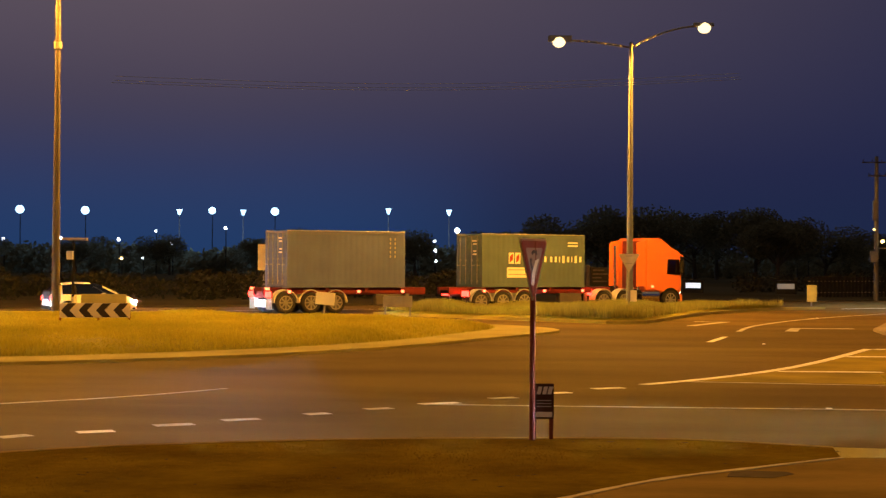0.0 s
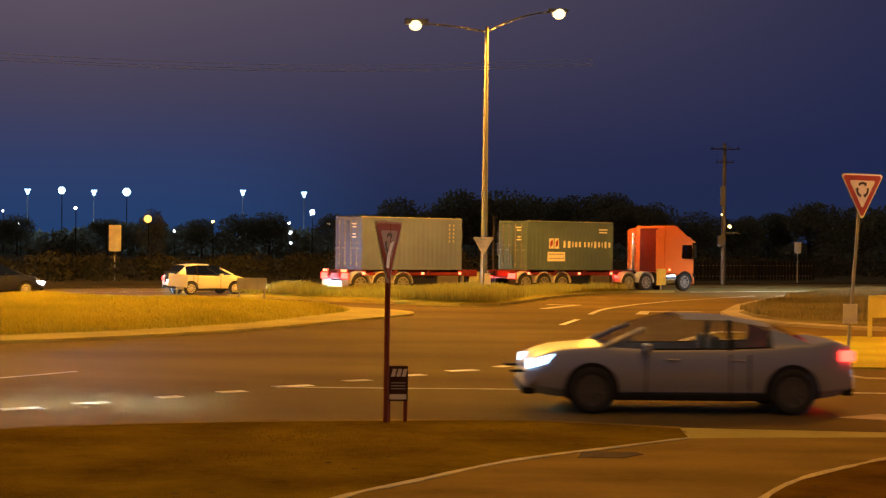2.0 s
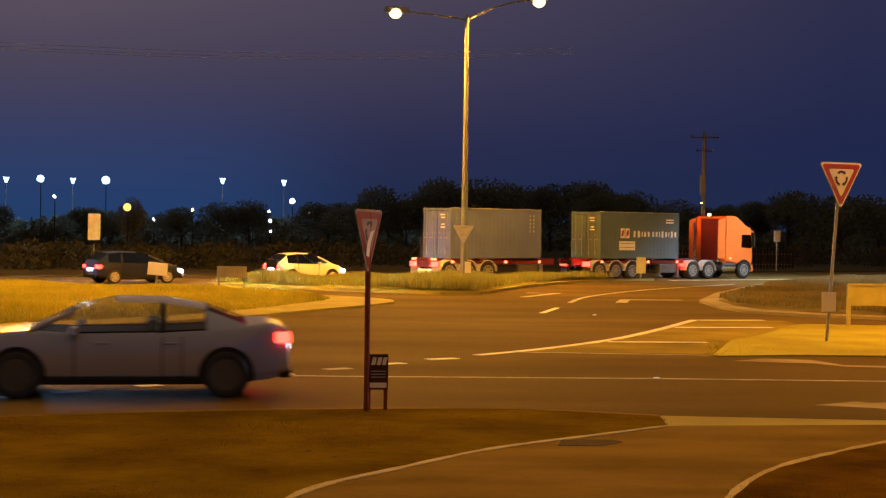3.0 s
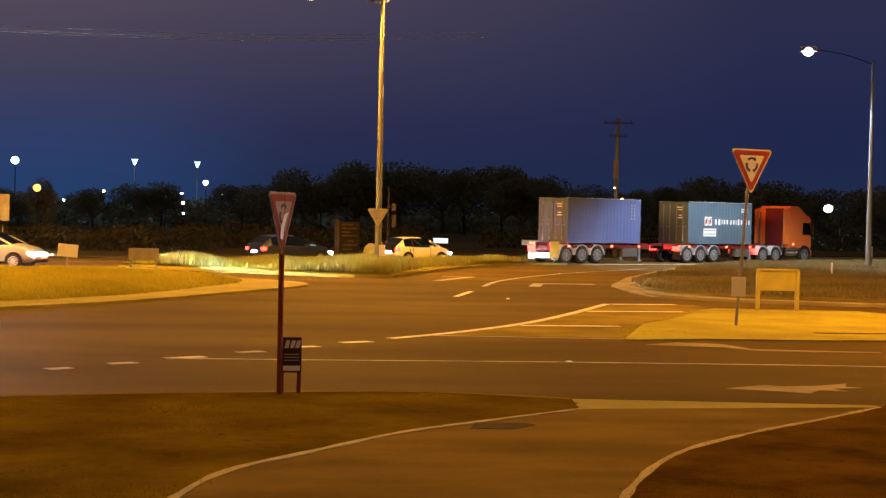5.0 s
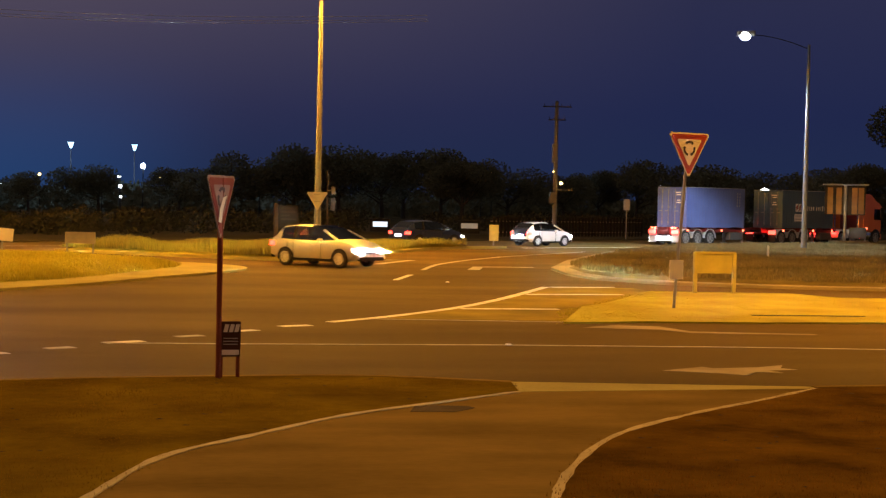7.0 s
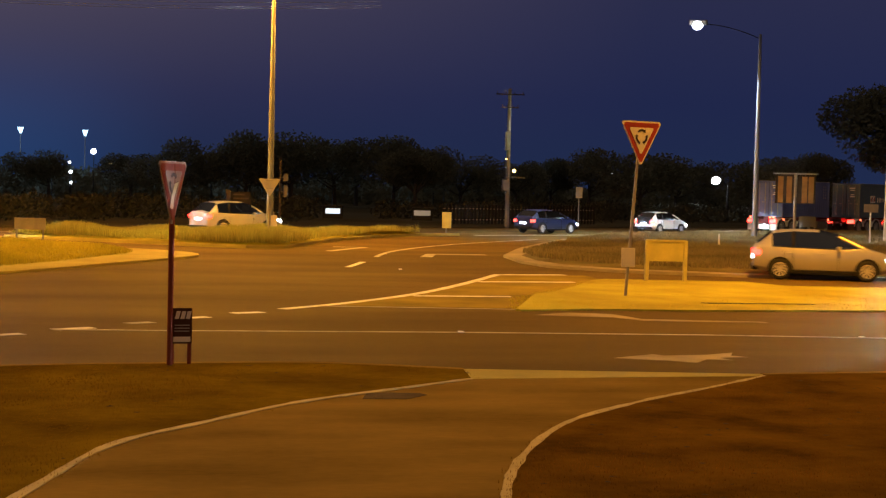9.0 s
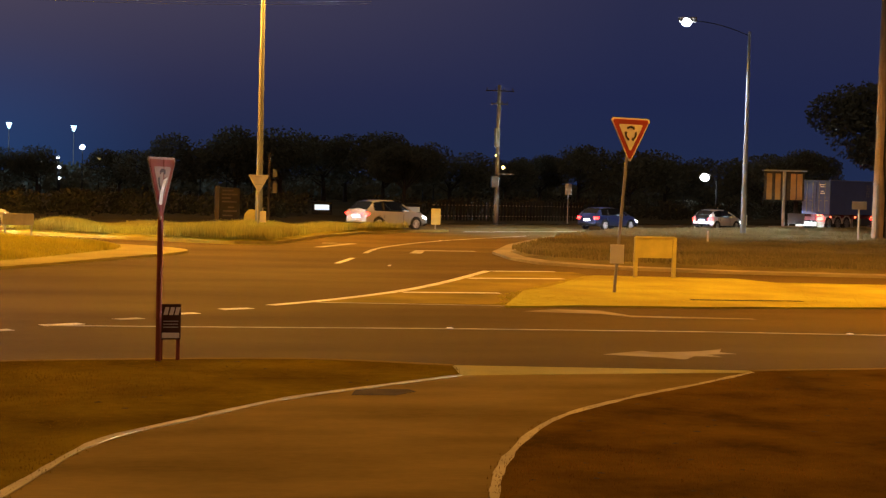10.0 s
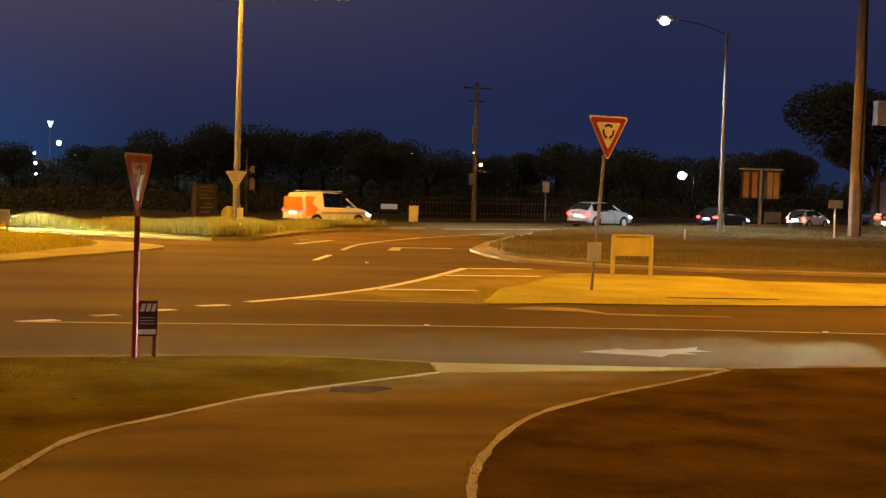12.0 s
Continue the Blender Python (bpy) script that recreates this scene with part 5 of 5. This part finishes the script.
def container(m, paint, label, logo):
    top = root("shipping_container", m, label, "container", "containers")
    L, W, H = 6.06, 2.44, 2.59
    b = bmesh.new()
    for x in (-L / 2 + 0.08, L / 2 - 0.08):
        for y in (-W / 2 + 0.08, W / 2 - 0.08):
            box(b, (x, y, H / 2), (0.16, 0.16, H), 0.015)
    for z in (0.08, H - 0.06):
        for y in (-W / 2 + 0.06, W / 2 - 0.06):
            box(b, (0, y, z), (L - 0.3, 0.12, 0.12 if z > 1 else 0.16), 0.01)
        for x in (-L / 2 + 0.08, L / 2 - 0.08):
            box(b, (x, 0, z), (0.12, W - 0.3, 0.12 if z > 1 else 0.16), 0.01)
    part("frame", b, paint, top)
    # pale strips along the top edges paint in the lamplight they catch
    for side in (-1, 1):
        part("top_rail", box(bmesh.new(), (0, side * (W / 2 - 0.05), H + 0.006), (L - 0.04, 0.11, 0.035), 0.006), SIGNBACK, top, "top rail with the lamplit edge painted pale")
    for side in (-1, 1):
        b = bmesh.new()
        pts, x, k = [], -L / 2 + 0.14, 0
        while x < L / 2 - 0.2:
            pts += [(x, 0.0), (x + 0.075, 0.0), (x + 0.145, 0.012), (x + 0.215, 0.012)]
            x += 0.285
        pts.append((L / 2 - 0.14, 0.0))
        lo = [b.verts.new((px, side * (W / 2 - 0.02 - d), 0.14)) for px, d in pts]
        hi = [b.verts.new((px, side * (W / 2 - 0.02 - d), H - 0.1)) for px, d in pts]
        for i in range(len(pts) - 1):
            b.faces.new((lo[i], lo[i + 1], hi[i + 1], hi[i]))
        part("side_wall", b, paint, top)
    b = bmesh.new()
    box(b, (0, 0, H - 0.06), (L - 0.2, W - 0.2, 0.04))
    part("roof", b, paint, top)
    b = bmesh.new()
    box(b, (0, 0, 0.12), (L - 0.2, W - 0.2, 0.06))
    part("floor", b, BLACK, top)
    b = bmesh.new()
    box(b, (L / 2 - 0.06, 0, H / 2), (0.04, W - 0.3, H - 0.26))
    part("front_wall", b, paint, top)
    for s in (-1, 1):
        b = bmesh.new()
        box(b, (-L / 2 + 0.05, s * 0.54, H / 2), (0.05, 1.04, H - 0.28), 0.008)
        for z in (0.55, 1.0, 1.45, 1.9, 2.3):
            box(b, (-L / 2 + 0.02, s * 0.54, z), (0.03, 0.92, 0.2), 0.005)
        door = part("door", b, paint, top)
        for y in (0.28, 0.80):
            b = bmesh.new()
            tube(b, (-L / 2 - 0.03, s * y, 0.14), (-L / 2 - 0.03, s * y, H - 0.12), 0.022, 0.022, 8)
            for z in (0.3, 1.3, 2.3):
                box(b, (-L / 2 - 0.02, s * y, z), (0.06, 0.1, 0.08))
            rod = part("lock_rod", b, GALV, door)
            b = bmesh.new()
            box(b, (-L / 2 - 0.045, s * (y + 0.12), 1.05), (0.02, 0.3, 0.045))
            part("handle", b, GALV, rod)
    def bar(name, c, s, mat=SIGNWHITE, under=None):
        return part(name, box(bmesh.new(), c, s), mat, under or top)

    for z, w in ((2.25, 0.5), (2.1, 0.35), (1.75, 0.28), (1.6, 0.4)):
        bar("code_bar", (-L / 2 - 0.012, -0.55, z), (0.008, w, 0.07))
    y = -W / 2 + 0.012
    if logo:
        for x in (-1.35, -0.98):
            em = bar("emblem", (x, y, 1.42), (0.3, 0.012, 0.55))
            b = bmesh.new()
            upright(b, [(x - 0.09, 1.2), (x + 0.09, 1.35), (x + 0.09, 1.64), (x - 0.09, 1.5)], y - 0.012, y - 0.007)
            part("emblem_mark", b, SIGNRED, em)
        x = -0.55
        for w in (0.22, 0.28, 0.1, 0.2, 0.2, 0.0, 0.2, 0.2, 0.1, 0.22, 0.2, 0.1, 0.22, 0.2):
            if w:
                bar("lettering_bar", (x + w / 2, y, 1.38), (w * 0.62, 0.012, 0.36 if w > 0.21 else 0.28))
            x += w + 0.075
        lab = bar("placard", (-1.0, y, 0.72), (1.2, 0.012, 0.5))
        for z in (0.85, 0.62):
            bar("placard_bar", (-1.0, y - 0.008, z), (1.05, 0.006, 0.05), SIGNBACK, lab)
        for z in (2.2, 2.05):
            bar("code_bar", (2.3, y, z), (0.6, 0.012, 0.08))
    else:
        for x in (2.25, 2.5):
            for z in (2.25, 2.05, 1.85, 1.65, 1.45):
                bar("code_bar", (x, y, z), (0.07, 0.012, 0.12), SIGNBACK)
    return top


def axle_group(top, xs, r=0.5, guards=True):
    for x in xs:
        for side in (-1, 1):
            wheel("wheel", r, 0.52, top, (x, side * 0.95, r), GALV, 8)
            if guards:
                b = bmesh.new()
                pts = [(x + (r + 0.06) * math.cos(a), r + (r + 0.06) * math.sin(a)) for a in [math.pi * i / 12 for i in range(13)]]
                pts += [(x + (r + 0.10) * math.cos(a), r + (r + 0.10) * math.sin(a)) for a in [math.pi * (12 - i) / 12 for i in range(13)]]
                upright(b, pts, side * 0.70, side * 1.22)
                part("mudguard", b, STAINLESS, top)


def trailer(m, label, tail):
    """Origin on the ground below the container's middle."""
    top = root("skeletal_trailer", m, label, "trailer", "trailers")
    for y in (-0.5, 0.5):
        b = bmesh.new()
        box(b, (0.3, y, 1.0), (8.4 if tail else 9.6, 0.14, 0.34), 0.015)
        part("chassis_rail", b, REDFRAME, top)
    for x in (-2.9, -1.0, 1.0, 2.9):
        b = bmesh.new()
        box(b, (x, 0, 1.08), (0.18, 2.44, 0.18), 0.015)
        part("cross_member", b, REDFRAME, top)
    b = bmesh.new()
    for y in (-1.14, 1.14):
        box(b, (0.2, y, 0.98), (6.6, 0.05, 0.16), 0.01)
    part("side_rave", b, REDFRAME, top)
    axle_group(top, (-3.05, -1.8, -0.55))
    xt = -3.75
    b = bmesh.new()
    box(b, (xt, 0, 0.85), (0.1, 2.44, 0.3), 0.02)
    bar = part("rear_bar", b, REDFRAME, top)
    for y in (-0.95, 0.95):
        b = bmesh.new()
        box(b, (xt - 0.06, y, 0.87), (0.09, 0.56, 0.26), 0.02)
        part("tail_light", b, TAILLAMP, bar, "glowing red tail light")
        b = bmesh.new()
        box(b, (xt - 0.02, y, 0.45), (0.03, 0.6, 0.5), 0.01)
        part("mud_flap", b, SIGNBACK if tail else RUBBER, bar)
    if tail:
        for y in (-0.98, -0.7, 0.7, 0.98):
            b = bmesh.new()
            box(b, (xt - 0.06, y, 1.12), (0.06, 0.2, 0.12), 0.02)
            part("marker_light", b, MARKER, bar, "glowing marker lamp")
        b = bmesh.new()
        box(b, (xt - 0.03, 0, 0.45), (0.04, 1.2, 0.34), 0.01)
        part("under_run_plate", b, WHITEPAINT, bar, "white under-run plate")
    else:
        b = bmesh.new()
        box(b, (-4.0, 0, 0.95), (0.8, 1.0, 0.12), 0.02)
        part("fifth_wheel", b, BLACK, top)
    for x in (-2.9, 0.6, 2.9):
        for side in (-1, 1):
            b = bmesh.new()
            box(b, (x, side * 1.24, 1.0), (0.16, 0.05, 0.13), 0.02)
            part("marker_light", b, MARKER, top, "glowing marker lamp")
    b = bmesh.new()
    box(b, (2.2, -1.0, 0.62), (1.3, 0.4, 0.5), 0.04)
    part("tool_box", b, DULLSTEEL, top)
    for y in (-0.75, 0.75):
        b = bmesh.new()
        box(b, (3.4, y, 0.6), (0.16, 0.14, 0.9), 0.01)
        box(b, (3.4, y, 0.13), (0.36, 0.3, 0.06), 0.01)
        part("landing_leg", b, GALV, top)
    return top


def tractor(m):
    """Cab-over tractor; origin on the ground, 2 m behind the front axle."""
    top = root("truck_tractor", m, "orange cab-over truck tractor with a high sleeper roof", "truck")
    def cx(x):
        return 0.55 + (x - 0.55) * 0.83

    prof = [(0.55, 1.0), (3.35, 0.75), (3.45, 1.2), (3.44, 1.75), (3.33, 2.75), (3.28, 3.02), (2.75, 3.16), (2.25, 3.46), (1.75, 3.72), (0.62, 3.70)]
    prof = [(cx(x), z) for x, z in prof]
    b = bmesh.new()
    upright(b, prof, -1.22, 1.22)
    bmesh.ops.bevel(b, geom=b.edges[:], offset=0.07, segments=2, affect="EDGES")
    part("cab", b, ORANGE, top)
    b = bmesh.new()
    upright(b, [(0.5, 1.1), (0.64, 1.1), (0.64, 3.55), (0.5, 3.55)], -0.7, 0.7)
    part("cab_rear", b, REDFRAME, top)
    for side in (-1, 1):
        b = bmesh.new()
        upright(b, [(0.0, 1.2), (0.6, 1.2), (0.6, 3.6), (0.0, 3.45)], side * 1.16, side * 1.2)
        part("side_deflector", b, ORANGE, top)
        b = bmesh.new()
        upright(b, [(1.95, 1.85), (cx(3.32), 1.8), (cx(3.2), 2.62), (2.0, 2.62)], side * 1.215, side * 1.228)
        part("side_window", b, DARKGLASS, top)
        b = bmesh.new()
        box(b, (cx(3.25), side * 1.4, 2.25), (0.14, 0.24, 0.7), 0.04)
        part("mirror", b, BLACK, top)
        b = bmesh.new()
        box(b, (cx(3.44), side * 0.85, 0.95), (0.1, 0.45, 0.22), 0.04)
        part("headlight", b, HEADLAMP, top, "glowing headlight")
        b = bmesh.new()
        box(b, (2.3, side * 1.24, 0.98), (0.9, 0.03, 0.02))
        upright(b, [(2.2 + 0.62 * math.cos(math.pi * i / 10), 0.52 + 0.62 * math.sin(math.pi * i / 10)) for i in range(11)], side * 1.15, side * 1.235)
        part("wheel_arch", b, BLACK, top)
        wheel("wheel", 0.52, 0.32, top, (2.2, side * 1.08, 0.52), GALV, 8)
        b = bmesh.new()
        tube(b, (0.35, side * 0.95, 0.72), (1.45, side * 0.95, 0.72), 0.32, 0.32, 18)
        part("fuel_tank", b, CHROME, top)
        b = bmesh.new()
        box(b, (1.0, side * 1.24, 1.2), (0.16, 0.05, 0.12), 0.02)
        part("marker_light", b, MARKER, top, "glowing marker lamp")
        b = bmesh.new()
        box(b, (-2.75, side * 0.85, 0.9), (0.06, 0.5, 0.26), 0.02)
        part("tail_light", b, TAILLAMP, top, "glowing red tail light")
        b = bmesh.new()
        tube(b, (0.25, side * 1.0, 1.0), (0.25, side * 1.0, 3.3), 0.07, 0.07, 10)
        part("exhaust_pipe", b, CHROME, top)
        b = bmesh.new()
        box(b, (cx(3.05), side * 0.6, 3.13), (0.2, 0.28, 0.1), 0.03)
        part("roof_lamp", b, MARKER, top, "small glowing roof marker")
    b = bmesh.new()
    upright(b, [(cx(3.45), 1.78), (cx(3.45) + 0.03, 1.78), (cx(3.35) + 0.02, 2.72), (cx(3.35) - 0.02, 2.72)], -1.08, 1.08)
    part("windscreen", b, DARKGLASS, top)
    b = bmesh.new()
    upright(b, [(cx(3.25), 2.85), (cx(3.62), 2.74), (cx(3.64), 2.80), (cx(3.25), 2.95)], -1.15, 1.15)
    part("sun_visor", b, ORANGE, top)
    b = bmesh.new()
    box(b, (cx(3.45), 0, 1.35), (0.06, 1.5, 0.55), 0.03)
    part("grille", b, BLACK, top)
    b = bmesh.new()
    box(b, (cx(3.42), 0, 0.6), (0.18, 2.4, 0.42), 0.06)
    part("bumper", b, ORANGE, top)
    for y in (-0.42, 0.42):
        b = bmesh.new()
        box(b, (-0.6, y, 0.92), (4.4, 0.12, 0.28), 0.01)
        part("chassis_rail", b, BLACK, top)
    axle_group(top, (-0.75, -2.05), 0.5, True)
    b = bmesh.new()
    box(b, (-1.4, 0, 1.12), (1.0, 0.95, 0.12), 0.03)
    part("fifth_wheel", b, BLACK, top)
    return top


rear_trailer = trailer(pose(*on_highway(-33), 0), "red skeletal trailer with chrome mudguards carrying a blue container", True)
front_trailer = trailer(pose(*on_highway(-23), 0), "red skeletal lead trailer with chrome mudguards carrying a teal container", False)
blue_box = container(pose(*on_highway(-33), 1.18), BLUEBOX, "blue corrugated shipping container with plain sides", False)
teal_box = container(pose(*on_highway(-23), 1.18), TEALBOX, "teal corrugated shipping container with a white emblem and lettering", True)
truck = tractor(pose(*on_highway(-15), 0))

# ---- what moves ----
COURSE = math.degrees(math.atan2(ALONG.y, ALONG.x))


def highway_rows(times, lead=0.0, z=0.0, off=0.0):
    return [(t, pose(*on_highway(s + lead, off), z, 0, 0, COURSE)) for t, s in times]


def path_rows(points):
    """Rows that face along the way from point to point."""
    rows = []
    for k, (t, x, y) in enumerate(points):
        (ta, xa, ya), (tb, xb, yb) = points[max(0, k - 1)], points[min(len(points) - 1, k + 1)]
        rows.append((t, pose(x, y, 0, 0, 0, math.degrees(math.atan2(yb - ya, xb - xa)))))
    return rows


def roll_wheels(top, rows, step):
    """Each wheel turns as far as its car has gone."""
    ts = [t for t, m in rows]
    xs, ys = [m.translation.x for t, m in rows], [m.translation.y for t, m in rows]
    gone = [0.0]
    for k in range(1, len(ts)):
        gone.append(gone[-1] + math.hypot(xs[k] - xs[k - 1], ys[k] - ys[k - 1]))
    for ob in top.children:
        if ob.name.startswith("wheel") and not ob.name.startswith("wheel_arch"):
            at, r = ob.location.copy(), ob.location.z
            spin = []
            for k in range(int(12 / step) + 1):
                spin.append((k * step, pose(*at, 0, math.degrees(float(np.interp(k * step, ts, gone)) / r), 0)))
            walk(ob, spin)


def motions():
    haul = [(0, -33.1), (1, -27.5), (2, -21.4), (3, -14.8), (5, -0.4), (6, 7.6), (7, 15.7), (9, 32.0), (9.5, 35.9), (10.5, 43.5), (12, 55)]
    walk(rear_trailer, highway_rows(haul))
    walk(blue_box, highway_rows(haul, 0, 1.18))
    walk(front_trailer, highway_rows(haul, 10.3))
    walk(teal_box, highway_rows(haul, 10.3, 1.18))
    walk(truck, highway_rows(haul, 16.6))
    walk(white_hatch, highway_rows([(0, -44.8), (0.5, -41.5), (1.5, -35.3), (2, -32.2), (2.5, -29), (3, -25.8), (5, -13.5), (5.5, -10.2), (6.5, -3), (7, 0.7), (9, 16.6), (9.5, 20.5), (10.5, 27.8), (12, 39)]))
    walk(blue_car, highway_rows([(0, -57), (2.5, -38.6), (3, -34.8), (5, -21.6), (5.5, -18.6), (6.5, -12), (7, -8.4), (9, 5.3), (9.5, 8.6), (10.5, 16.1), (11.5, 23.9), (12, 27.7)]))
    walk(suv, highway_rows([(0, -119), (9, -18.2), (9.5, -12.6), (10.5, -1.6), (11.5, 8.8), (12, 13.7)]))
    walk(van, highway_rows([(0, -148), (10, -33), (10.5, -27.2), (11.5, -15.7), (12, -9.8)]))
    way = path_rows([(0, -62, 60), (3, -30, 66.8), (4, -20.5, 67.0), (5, -12.2, 65.8), (5.5, -8.1, 64.3), (6, -4.0, 62.7), (6.5, 0.1, 60.5), (7, 3.9, 57.4), (7.5, 7.5, 53.6), (8, 11.4, 49.7), (8.5, 15.5, 46.5),
                                  (9, 19.8, 44.5), (9.5, 24.6, 43.2), (12, 50, 40)])
    walk(silver_hatch, way)
    roll_wheels(silver_hatch, way, 0.05)
    way = path_rows([(0, 20.4, 23.3), (1, 12.35, 23.25), (1.5, 8.4, 23.25), (2, 4.45, 23.25), (2.5, 0.4, 23.25), (2.8, -2.07, 23.25), (3.2, -5.3, 22.9), (3.6, -8.4, 22.0), (4, -11.3, 20.4), (12, -60, -20)])
    walk(sedan, way)
    roll_wheels(sedan, way, 0.05)
    walk(next_sedan, path_rows([(0, 130, 37.5), (9, 58, 28.4), (10.5, 39, 25.8), (11.5, 25.4, 24.0), (12, 20.3, 23.4)]))
    way = path_rows([(0, -150, 40), (10, -31, 66.6), (11, -22.5, 67.0), (11.5, -18.4, 66.9), (12, -14.2, 66.3)])
    walk(follower, way)
    roll_wheels(follower, way, 0.05)
    back = [(t, pose(*on_highway(far, 5.4), 0, 0, 0, COURSE + 180)) for t, far in ((0, 240), (11, 76), (12, 59.5))]
    walk(oncoming, back)


motions()
